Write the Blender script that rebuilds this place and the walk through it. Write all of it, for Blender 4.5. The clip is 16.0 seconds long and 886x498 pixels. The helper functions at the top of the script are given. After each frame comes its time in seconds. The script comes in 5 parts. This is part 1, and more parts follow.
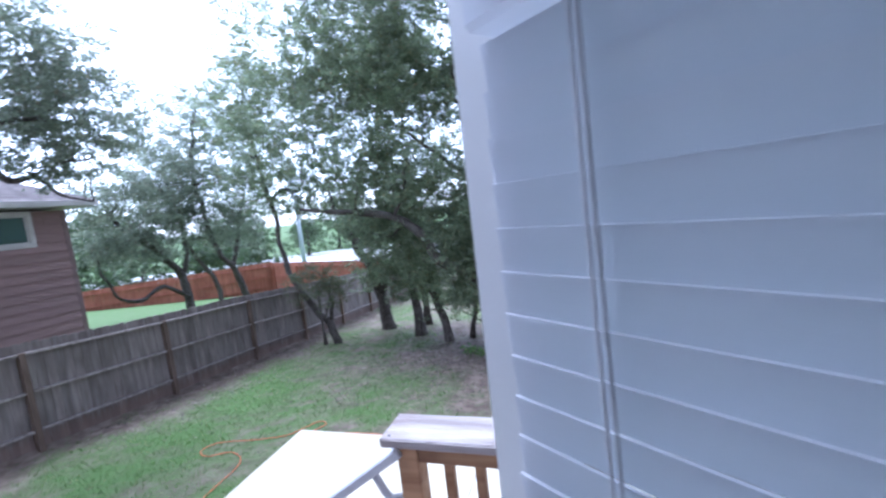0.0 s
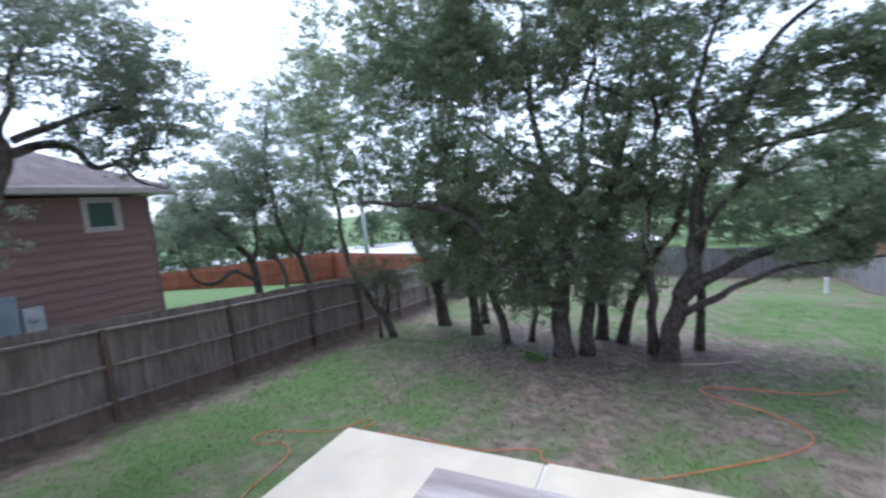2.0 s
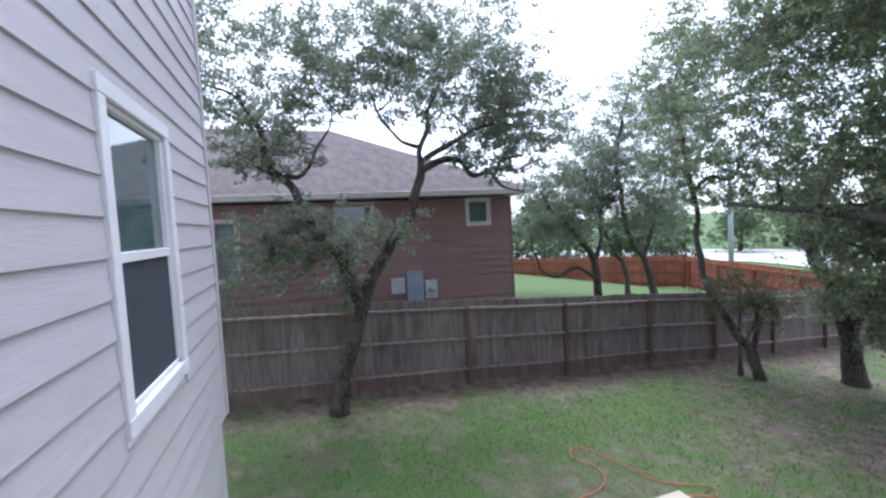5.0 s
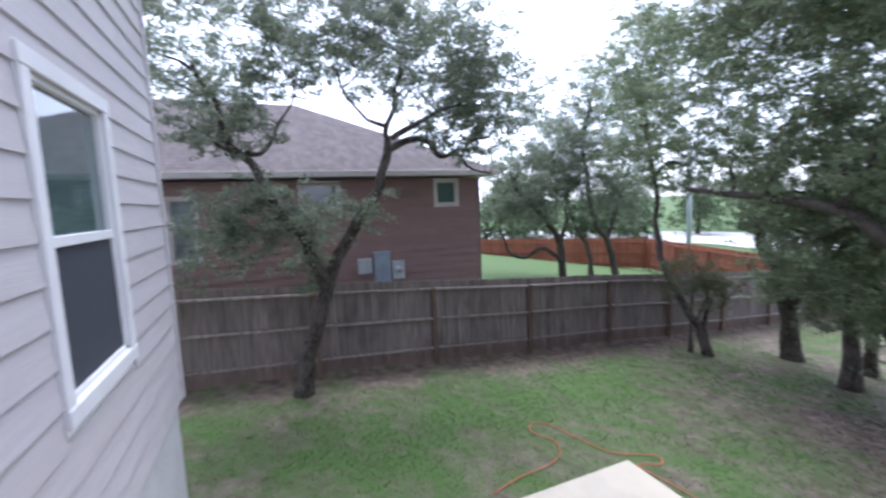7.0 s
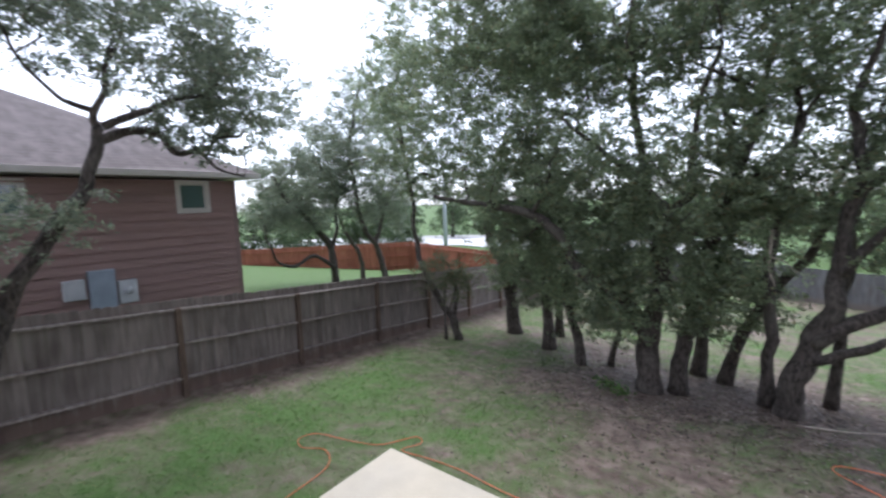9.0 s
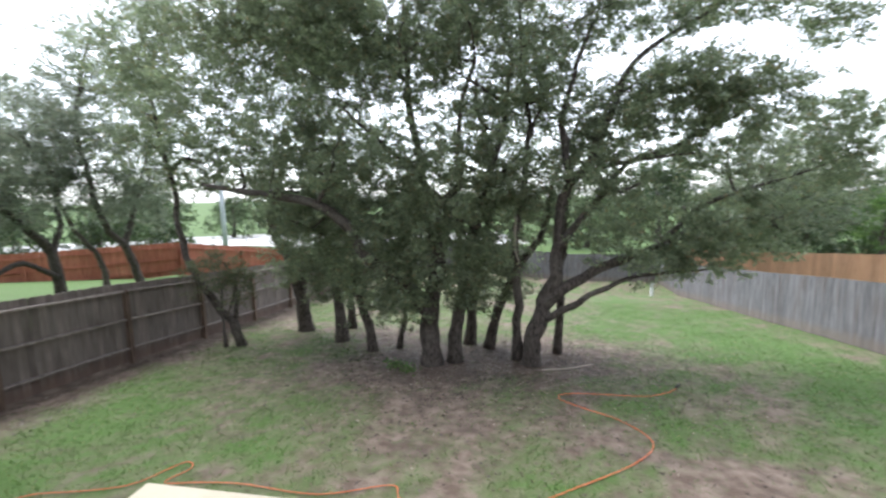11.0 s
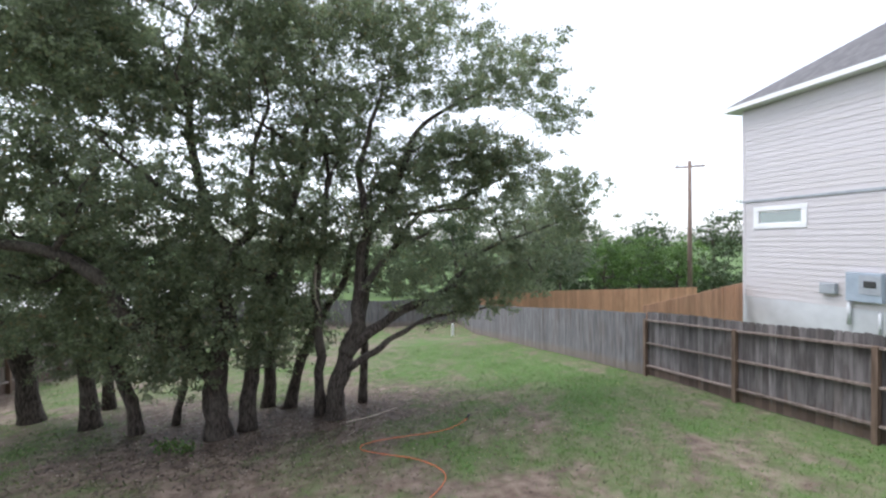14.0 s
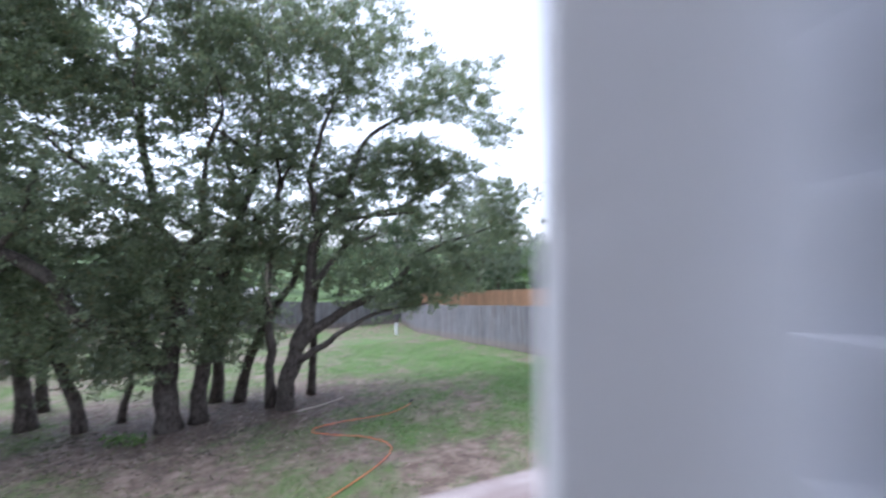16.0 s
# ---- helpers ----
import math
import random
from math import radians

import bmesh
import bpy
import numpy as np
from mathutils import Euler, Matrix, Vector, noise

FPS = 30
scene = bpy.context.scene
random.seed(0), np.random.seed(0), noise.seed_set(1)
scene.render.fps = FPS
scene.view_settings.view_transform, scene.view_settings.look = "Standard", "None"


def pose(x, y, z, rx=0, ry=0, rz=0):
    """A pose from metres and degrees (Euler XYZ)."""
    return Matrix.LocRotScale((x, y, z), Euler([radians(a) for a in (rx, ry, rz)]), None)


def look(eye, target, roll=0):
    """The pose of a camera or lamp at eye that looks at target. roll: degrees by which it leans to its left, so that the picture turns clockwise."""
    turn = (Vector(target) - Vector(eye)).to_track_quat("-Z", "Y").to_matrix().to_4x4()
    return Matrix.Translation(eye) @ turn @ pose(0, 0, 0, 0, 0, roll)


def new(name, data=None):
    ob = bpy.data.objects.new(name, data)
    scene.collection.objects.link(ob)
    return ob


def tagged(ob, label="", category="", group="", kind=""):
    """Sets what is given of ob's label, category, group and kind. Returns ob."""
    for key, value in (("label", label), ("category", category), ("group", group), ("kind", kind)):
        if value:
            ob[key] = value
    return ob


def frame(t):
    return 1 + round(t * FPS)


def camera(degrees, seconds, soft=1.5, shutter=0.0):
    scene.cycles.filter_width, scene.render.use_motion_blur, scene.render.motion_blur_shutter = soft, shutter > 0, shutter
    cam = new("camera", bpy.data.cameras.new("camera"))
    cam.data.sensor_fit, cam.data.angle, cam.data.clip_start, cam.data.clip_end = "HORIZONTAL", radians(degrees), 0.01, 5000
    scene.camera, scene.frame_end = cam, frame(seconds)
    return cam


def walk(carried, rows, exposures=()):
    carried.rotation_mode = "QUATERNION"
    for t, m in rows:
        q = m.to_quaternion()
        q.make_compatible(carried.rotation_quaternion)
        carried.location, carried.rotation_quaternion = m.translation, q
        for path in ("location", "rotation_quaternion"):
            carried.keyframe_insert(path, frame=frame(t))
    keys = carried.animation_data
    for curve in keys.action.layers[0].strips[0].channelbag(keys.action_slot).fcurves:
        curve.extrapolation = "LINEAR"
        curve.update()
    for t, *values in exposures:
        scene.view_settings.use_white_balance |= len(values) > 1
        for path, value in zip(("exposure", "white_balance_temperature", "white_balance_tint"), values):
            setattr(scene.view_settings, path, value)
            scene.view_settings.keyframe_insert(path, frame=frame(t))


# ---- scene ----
cam = camera(93.3, 16.0, soft=2.4, shutter=0.5)
PATH = [
    (0, (0.559, -0.033, 3.261), (-0.057, 1.858, 3.053), -6.7),
    (0.5, (0.471, 0.036, 3.266), (-0.251, 1.894, 3.091), -4.4),
    (1, (0.4, 0.147, 3.267), (-0.183, 2.052, 3.089), -3.9),
    (1.5, (0.401, 0.323, 3.264), (-0.164, 2.231, 3.068), -5.7),
    (2, (0.421, 0.411, 3.239), (-0.463, 2.194, 3.038), -5.3),
    (2.5, (0.39, 0.614, 3.175), (-0.698, 2.288, 3.054), -3.8),
    (3, (0.306, 0.798, 3.224), (-1.052, 2.264, 3.135), -3.4),
    (3.5, (0.195, 1.0, 3.256), (-1.269, 2.354, 3.101), -1.7),
    (4, (0.08, 1.02, 3.327), (-1.598, 2.096, 3.16), -2.4),
    (4.5, (0.064, 0.925, 3.4), (-1.784, 1.671, 3.24), -3.8),
    (4.7, (0.059, 0.903, 3.425), (-1.83, 1.552, 3.32), -3.4),
    (6.8, (0.088, 0.957, 3.48), (-1.785, 1.627, 3.277), -2.2),
    (7, (0.094, 0.977, 3.479), (-1.742, 1.74, 3.261), -2.3),
    (7.5, (0.147, 1.074, 3.494), (-1.576, 2.065, 3.271), -2.4),
    (8, (0.176, 1.111, 3.497), (-1.394, 2.329, 3.268), -2.4),
    (8.5, (0.214, 1.155, 3.459), (-1.191, 2.562, 3.248), -2.0),
    (9, (0.241, 1.2, 3.429), (-0.971, 2.776, 3.209), -1.9),
    (11.3, (0.401, 1.312, 3.171), (0.194, 3.286, 2.928), -0.9),
    (11.5, (0.496, 1.319, 3.139), (0.374, 3.301, 2.905), -0.8),
    (12, (0.564, 1.327, 3.159), (0.666, 3.312, 2.937), -0.8),
    (12.5, (0.614, 1.31, 3.167), (0.922, 3.275, 2.961), -1.0),
    (13, (0.66, 1.299, 3.166), (1.142, 3.233, 2.991), -0.5),
    (13.5, (0.669, 1.254, 3.182), (1.235, 3.169, 3.079), -1.1),
    (14, (0.66, 1.233, 3.195), (1.187, 3.162, 3.165), -0.7),
    (14.5, (0.646, 1.183, 3.173), (1.167, 3.114, 3.17), -0.7),
    (15, (0.662, 1.147, 3.177), (1.262, 3.055, 3.155), -0.5),
    (15.5, (0.646, 1.065, 3.149), (1.358, 2.933, 3.089), -0.5),
    (15.8, (0.44, 0.66, 3.16), (1.141, 2.532, 3.096), -1.0),
    (16, (0.341, 0.323, 3.17), (1.123, 2.164, 3.149), -0.3),
]
walk(cam, [(t, look(eye, target, roll)) for t, eye, target, roll in PATH],
     [(0, 1.9, 4900, 17), (0.7, 1.8, 4950, 17), (1.5, 1.55, 5050, 17), (2.2, 1.25, 5300, 14), (4, 1.35, 5450, 16), (7, 1.45, 5450, 18), (8.5, 1.3, 5650, 16), (9, 1.25, 5700, 15), (11.5, 1.68, 6120, 10), (12.8, 1.7, 6150, 11), (13.4, 1.48, 6150, 11), (14, 1.23, 6050, 12), (15.5, 1.1, 6000, 12), (16, 1.5, 5450, 17)])

# ---- light ----
world = bpy.data.worlds.new("overcast_sky")
scene.world = world
world.use_nodes = True
wn, wl = world.node_tree.nodes, world.node_tree.links
SUN_EL, SUN_AZ = radians(66), radians(-66)
sky = wn.new("ShaderNodeTexSky")
sky.sky_type, sky.sun_disc = "NISHITA", False
sky.sun_elevation, sky.sun_rotation = SUN_EL, SUN_AZ
sky.dust_density, sky.air_density = 1.0, 1.0
pale = wn.new("ShaderNodeHueSaturation")
pale.inputs["Saturation"].default_value = 0.22
wl.new(sky.outputs[0], pale.inputs["Color"])
wl.new(pale.outputs[0], wn["Background"].inputs["Color"])
wn["Background"].inputs["Strength"].default_value = 0.15
sun = new("sun", bpy.data.lights.new("sun", "SUN"))
sun.data.energy, sun.data.angle, sun.data.color = 1.4, radians(40), (1.0, 0.97, 0.92)
sun.matrix_world = look((0, 0, 40), (-math.sin(SUN_AZ) * 30, -math.cos(SUN_AZ) * 30, 40 - 30 * math.tan(SUN_EL)))

# ---- small helpers ----
rng = random.Random(7)


def thing(name, label="", category="", m=None, group="", kind=""):
    ob = tagged(new(name), label, category, group, kind)
    ob.empty_display_size = 0.1
    if m is not None:
        ob.matrix_world = m
    return ob


def part(name, bm, material, parent=None, label="", smooth=False):
    me = bpy.data.meshes.new(name)
    bm.to_mesh(me)
    bm.free()
    me.materials.append(material)
    if smooth:
        me.polygons.foreach_set("use_smooth", [True] * len(me.polygons))
    ob = new(name, me)
    if parent is not None:
        ob.parent = parent
    if label:
        ob["label"] = label
    return ob


def piece(name, me, parent, m):
    ob = new(name, me)
    ob.parent = parent
    ob.matrix_basis = m
    return ob


def mesh_of(name, bm, material):
    me = bpy.data.meshes.new(name)
    bm.to_mesh(me)
    bm.free()
    me.materials.append(material)
    return me


def box(bm, lo, hi, bevel=0.0, m=None):
    vs = bmesh.ops.create_cube(bm, size=1.0)["verts"]
    c = [(a + b) / 2 for a, b in zip(lo, hi)]
    s = [abs(b - a) for a, b in zip(lo, hi)]
    for v in vs:
        v.co = Vector((c[0] + v.co.x * s[0], c[1] + v.co.y * s[1], c[2] + v.co.z * s[2]))
    if bevel:
        es = list({e for v in vs for e in v.link_edges})
        out = bmesh.ops.bevel(bm, geom=es, offset=bevel, segments=1, affect="EDGES")
        vs = list({v for f in out["faces"] for v in f.verts} | {v for v in vs if v.is_valid})
    if m is not None:
        bmesh.ops.transform(bm, matrix=m, verts=vs)
    return bm


def boxes(*items, bevel=0.0):
    bm = bmesh.new()
    for lo, hi in items:
        box(bm, lo, hi, bevel)
    return bm


def prism(bm, profile, x0, x1):
    """A profile in the y, z plane drawn out along x."""
    a = [bm.verts.new((x0, y, z)) for y, z in profile]
    b = [bm.verts.new((x1, y, z)) for y, z in profile]
    n = len(profile)
    bm.faces.new(a)
    bm.faces.new(b[::-1])
    for i in range(n):
        bm.faces.new((a[i], b[i], b[(i + 1) % n], a[(i + 1) % n]))
    bmesh.ops.recalc_face_normals(bm, faces=bm.faces)
    return bm


def tube(bm, pts, radii, sides=8, cap=True):
    """A tapered tube along points."""
    rings = []
    up = Vector((0.31, 0.52, 0.8)).normalized()
    for i, p in enumerate(pts):
        d = (Vector(pts[min(i + 1, len(pts) - 1)]) - Vector(pts[max(i - 1, 0)])).normalized()
        u = d.cross(up)
        if u.length < 0.05:
            u = d.cross(Vector((1, 0, 0)))
        u.normalize()
        w = d.cross(u)
        r = radii[i] if hasattr(radii, "__len__") else radii
        rings.append([bm.verts.new(Vector(p) + (u * math.cos(a) + w * math.sin(a)) * r) for a in [2 * math.pi * k / sides for k in range(sides)]])
    for a, b in zip(rings, rings[1:]):
        for k in range(sides):
            bm.faces.new((a[k], a[(k + 1) % sides], b[(k + 1) % sides], b[k]))
    if cap and sides > 2:
        bm.faces.new(rings[0][::-1])
        bm.faces.new(rings[-1])
    return bm


def smoothline(pts, n=6):
    """Catmull-Rom points through pts."""
    p = [Vector(q) for q in pts]
    p = [p[0] * 2 - p[1]] + p + [p[-1] * 2 - p[-2]]
    out = []
    for i in range(1, len(p) - 2):
        for k in range(n):
            t = k / n
            a, b, c, d = p[i - 1:i + 3]
            out.append(0.5 * (2 * b + (c - a) * t + (2 * a - 5 * b + 4 * c - d) * t * t + (3 * b - a - 3 * c + d) * t ** 3))
    out.append(p[-2])
    return out


# ---- materials ----
def surf(name, dark, light, scale=4.0, rough=0.7, bump=0.2, stretch=(1, 1, 1), vary=0.15, stain=None, stain_scale=0.6, stain_amount=0.5, fine=30.0, metal=0.0, lo=0.35, hi=0.65, sheen=0.5, foot=None):
    mt = bpy.data.materials.new(name)
    mt.use_nodes = True
    n, l = mt.node_tree.nodes, mt.node_tree.links
    b = n["Principled BSDF"]
    b.inputs["Roughness"].default_value, b.inputs["Metallic"].default_value = rough, metal
    b.inputs["Specular IOR Level"].default_value = sheen
    tc, info, add, mp = n.new("ShaderNodeTexCoord"), n.new("ShaderNodeObjectInfo"), n.new("ShaderNodeVectorMath"), n.new("ShaderNodeMapping")
    add.operation = "MULTIPLY_ADD"
    add.inputs[1].default_value, = [(37.0, 53.0, 29.0)]
    l.new(info.outputs["Random"], add.inputs[0])
    l.new(tc.outputs["Object"], add.inputs[2])
    l.new(add.outputs[0], mp.inputs["Vector"])
    mp.inputs["Scale"].default_value = stretch
    n1 = n.new("ShaderNodeTexNoise")
    n1.inputs["Scale"].default_value, n1.inputs["Detail"].default_value = scale, 6
    l.new(mp.outputs[0], n1.inputs["Vector"])
    r1 = n.new("ShaderNodeMapRange")
    r1.inputs["From Min"].default_value, r1.inputs["From Max"].default_value = lo, hi
    l.new(n1.outputs["Fac"], r1.inputs["Value"])
    mx = n.new("ShaderNodeMix")
    mx.data_type = "RGBA"
    mx.inputs["A"].default_value, mx.inputs["B"].default_value = (*dark, 1), (*light, 1)
    l.new(r1.outputs[0], mx.inputs["Factor"])
    col = mx.outputs["Result"]
    if stain is not None:
        n2 = n.new("ShaderNodeTexNoise")
        n2.inputs["Scale"].default_value, n2.inputs["Detail"].default_value = stain_scale, 5
        l.new(add.outputs[0], n2.inputs["Vector"])
        r2 = n.new("ShaderNodeMapRange")
        r2.inputs["From Min"].default_value, r2.inputs["From Max"].default_value, r2.inputs["To Max"].default_value = 0.48, 0.68, stain_amount
        l.new(n2.outputs["Fac"], r2.inputs["Value"])
        m2 = n.new("ShaderNodeMix")
        m2.data_type = "RGBA"
        m2.inputs["B"].default_value = (*stain, 1)
        l.new(r2.outputs[0], m2.inputs["Factor"])
        l.new(col, m2.inputs["A"])
        col = m2.outputs["Result"]
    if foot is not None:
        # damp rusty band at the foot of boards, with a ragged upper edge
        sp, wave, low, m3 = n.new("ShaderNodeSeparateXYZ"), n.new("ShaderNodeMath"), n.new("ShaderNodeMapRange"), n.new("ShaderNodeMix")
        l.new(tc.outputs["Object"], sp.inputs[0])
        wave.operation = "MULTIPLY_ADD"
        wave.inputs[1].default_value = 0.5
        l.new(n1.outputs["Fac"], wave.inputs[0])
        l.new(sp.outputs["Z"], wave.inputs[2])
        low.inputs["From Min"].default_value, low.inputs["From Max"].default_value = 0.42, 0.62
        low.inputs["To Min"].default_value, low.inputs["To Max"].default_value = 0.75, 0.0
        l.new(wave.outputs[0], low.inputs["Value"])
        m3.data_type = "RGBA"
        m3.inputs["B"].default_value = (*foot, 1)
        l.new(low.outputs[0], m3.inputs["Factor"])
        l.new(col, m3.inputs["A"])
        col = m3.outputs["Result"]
    hv = n.new("ShaderNodeHueSaturation")
    rv = n.new("ShaderNodeMapRange")
    rv.inputs["To Min"].default_value, rv.inputs["To Max"].default_value = 1 - vary, 1 + vary
    l.new(info.outputs["Random"], rv.inputs["Value"])
    l.new(rv.outputs[0], hv.inputs["Value"])
    l.new(col, hv.inputs["Color"])
    l.new(hv.outputs[0], b.inputs["Base Color"])
    n3 = n.new("ShaderNodeTexNoise")
    n3.inputs["Scale"].default_value, n3.inputs["Detail"].default_value = fine, 4
    l.new(mp.outputs[0], n3.inputs["Vector"])
    bp = n.new("ShaderNodeBump")
    bp.inputs["Strength"].default_value, bp.inputs["Distance"].default_value = bump, 0.02
    l.new(n3.outputs["Fac"], bp.inputs["Height"])
    l.new(bp.outputs[0], b.inputs["Normal"])
    return mt


def glass_mat(name, tint, rough=0.02):
    mt = bpy.data.materials.new(name)
    mt.use_nodes = True
    b = mt.node_tree.nodes["Principled BSDF"]
    b.inputs["Base Color"].default_value = (*tint, 1)
    b.inputs["Roughness"].default_value = rough
    b.inputs["Transmission Weight"].default_value = 1.0
    b.inputs["IOR"].default_value = 1.5
    return mt


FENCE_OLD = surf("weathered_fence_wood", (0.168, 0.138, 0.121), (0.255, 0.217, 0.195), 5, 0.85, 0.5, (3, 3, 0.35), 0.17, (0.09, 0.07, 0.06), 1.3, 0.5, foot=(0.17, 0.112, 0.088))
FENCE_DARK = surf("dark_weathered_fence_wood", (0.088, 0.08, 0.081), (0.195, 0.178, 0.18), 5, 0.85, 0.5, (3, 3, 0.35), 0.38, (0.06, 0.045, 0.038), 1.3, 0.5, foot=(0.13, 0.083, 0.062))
FENCE_RAIL_DARK = surf("dark_brown_fence_rail_wood", (0.15, 0.115, 0.098), (0.27, 0.22, 0.195), 5, 0.8, 0.4, (3, 0.4, 3), 0.2)
FENCE_RAIL = surf("brown_fence_rail_wood", (0.22, 0.18, 0.16), (0.38, 0.33, 0.30), 5, 0.8, 0.4, (3, 0.4, 3), 0.2)
FENCE_POST = surf("brown_fence_post_wood", (0.125, 0.083, 0.06), (0.21, 0.145, 0.108), 5, 0.8, 0.4, (3, 3, 0.4), 0.2)
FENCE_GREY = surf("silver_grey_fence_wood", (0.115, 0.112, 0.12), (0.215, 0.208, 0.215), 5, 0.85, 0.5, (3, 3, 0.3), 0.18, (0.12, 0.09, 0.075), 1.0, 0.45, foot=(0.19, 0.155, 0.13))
FENCE_RED = surf("red_stained_fence_wood", (0.26, 0.085, 0.05), (0.38, 0.14, 0.085), 5, 0.8, 0.3, (3, 3, 0.4), 0.15)
FENCE_CEDAR = surf("new_cedar_fence_wood", (0.43, 0.228, 0.138), (0.52, 0.295, 0.185), 5, 0.75, 0.3, (3, 3, 0.4), 0.15)
SIDING_BROWN = surf("brown_painted_siding", (0.255, 0.16, 0.141), (0.292, 0.187, 0.167), 9, 0.6, 0.25, (0.3, 3, 3), 0.05, (0.215, 0.145, 0.128), 0.5, 0.4)
SIDING_GREY = surf("pale_grey_painted_siding", (0.5, 0.47, 0.485), (0.545, 0.515, 0.53), 9, 0.55, 0.1, (0.3, 3, 3), 0.025, (0.49, 0.455, 0.44), 0.5, 0.4)
TRIM_WHITE = surf("white_painted_trim", (0.74, 0.74, 0.76), (0.80, 0.80, 0.81), 3, 0.45, 0.08, (1, 1, 1), 0.02, (0.68, 0.68, 0.69), 1.2, 0.35)
TRIM_TAN = surf("tan_painted_trim", (0.54, 0.50, 0.475), (0.61, 0.57, 0.54), 4, 0.55, 0.1, vary=0.03)
FASCIA_DARK = surf("brown_painted_trim", (0.19, 0.125, 0.113), (0.215, 0.143, 0.13), 4, 0.55, 0.1, vary=0.03)
SHINGLE_BROWN = surf("weathered_brown_shingles", (0.15, 0.125, 0.121), (0.24, 0.204, 0.198), 2.0, 0.9, 0.6, (0.6, 2.5, 2.5), 0.12, (0.15, 0.12, 0.11), 0.35, 0.5, 40)
SHINGLE_GREY = surf("grey_shingles", (0.13, 0.125, 0.135), (0.20, 0.195, 0.20), 2.0, 0.9, 0.6, (0.6, 2.5, 2.5), 0.12, (0.11, 0.105, 0.11), 0.35, 0.5, 40)
CONCRETE = surf("pale_patio_concrete", (0.50, 0.44, 0.335), (0.57, 0.505, 0.39), 2.5, 0.8, 0.15, vary=0.03, stain=(0.43, 0.40, 0.34), stain_scale=0.8, stain_amount=0.5)
FOUNDATION = surf("grey_foundation_concrete", (0.54, 0.54, 0.55), (0.64, 0.64, 0.65), 2.0, 0.85, 0.3, vary=0.03, stain=(0.47, 0.46, 0.44), stain_scale=0.7)
FOUNDATION_GREY = surf("blue_grey_foundation_concrete", (0.50, 0.51, 0.54), (0.58, 0.59, 0.62), 2.0, 0.85, 0.3, vary=0.03, stain=(0.32, 0.32, 0.33), stain_scale=0.7)
DECK_CAP = surf("weathered_grey_board", (0.25, 0.21, 0.2), (0.46, 0.41, 0.4), 4, 0.8, 0.5, (0.5, 4, 4), 0.08, (0.24, 0.18, 0.17), 2.2, 0.75)
DECK_WOOD = surf("orange_pine_board", (0.26, 0.13, 0.06), (0.46, 0.27, 0.14), 3, 0.7, 0.3, (0.5, 5, 5), 0.12, (0.12, 0.055, 0.03), 3.5, 0.7)
RAIL_GREY = surf("grey_painted_handrail", (0.42, 0.42, 0.45), (0.55, 0.55, 0.58), 4, 0.55, 0.15, vary=0.03)
DOOR_WHITE = surf("white_painted_door", (0.85, 0.86, 0.88), (0.88, 0.89, 0.91), 2, 0.38, 0.05, vary=0.01)
BLIND_WHITE = surf("white_vinyl_blind", (0.79, 0.80, 0.85), (0.83, 0.84, 0.88), 5, 0.42, 0.05, (0.3, 3, 3), vary=0.03)
def let_light_through(mt, amount, tint):
    n, l = mt.node_tree.nodes, mt.node_tree.links
    tr, mix = n.new("ShaderNodeBsdfTranslucent"), n.new("ShaderNodeMixShader")
    tr.inputs["Color"].default_value = (*tint, 1)
    mix.inputs["Fac"].default_value = amount
    l.new(n["Principled BSDF"].outputs[0], mix.inputs[1])
    l.new(tr.outputs[0], mix.inputs[2])
    l.new(mix.outputs[0], n["Material Output"].inputs["Surface"])


let_light_through(BLIND_WHITE, 0.55, (0.88, 0.9, 0.94))
CORD = surf("white_cord", (0.70, 0.70, 0.74), (0.78, 0.78, 0.82), 40, 0.8, 0.3)
METAL_GREY = surf("grey_painted_metal", (0.26, 0.28, 0.31), (0.33, 0.35, 0.38), 4, 0.5, 0.1, vary=0.1)
METAL_LIGHT = surf("light_grey_metal", (0.45, 0.46, 0.49), (0.55, 0.56, 0.58), 4, 0.45, 0.1, vary=0.08)
METAL_BLUE = surf("blue_grey_painted_metal", (0.27, 0.32, 0.38), (0.33, 0.38, 0.45), 4, 0.5, 0.1, vary=0.06)
BLACK_RUBBER = surf("black_rubber", (0.02, 0.02, 0.02), (0.04, 0.04, 0.04), 6, 0.6, 0.1)
SCREEN_DARK = surf("dark_insect_screen", (0.035, 0.04, 0.055), (0.05, 0.055, 0.07), 200, 0.7, 0.3, vary=0.02, fine=300)
BLIND_SHADE = surf("grey_window_blind", (0.30, 0.36, 0.36), (0.40, 0.46, 0.46), 3, 0.6, 0.1)
ORANGE_CORD = surf("orange_cord_jacket", (0.62, 0.14, 0.05), (0.74, 0.21, 0.09), 12, 0.5, 0.1)
PLASTER = surf("plain_indoor_plaster", (0.84, 0.84, 0.83), (0.87, 0.87, 0.86), 2, 0.9, 0.1)
INDOOR_FLOOR = surf("brown_plank_floor", (0.40, 0.32, 0.25), (0.52, 0.43, 0.35), 3, 0.5, 0.2, (0.4, 4, 4))
ROAD = surf("pale_concrete_road", (0.50, 0.49, 0.48), (0.62, 0.61, 0.60), 1.5, 0.9, 0.2, vary=0.02)
POLE_WOOD = surf("utility_pole_wood", (0.16, 0.11, 0.09), (0.26, 0.19, 0.155), 4, 0.85, 0.4, (3, 3, 0.4))
POLE_STEEL = surf("pale_steel_pole", (0.42, 0.45, 0.5), (0.52, 0.55, 0.6), 4, 0.5, 0.1)
GLASS = glass_mat("window_glass", (0.80, 0.88, 0.86))
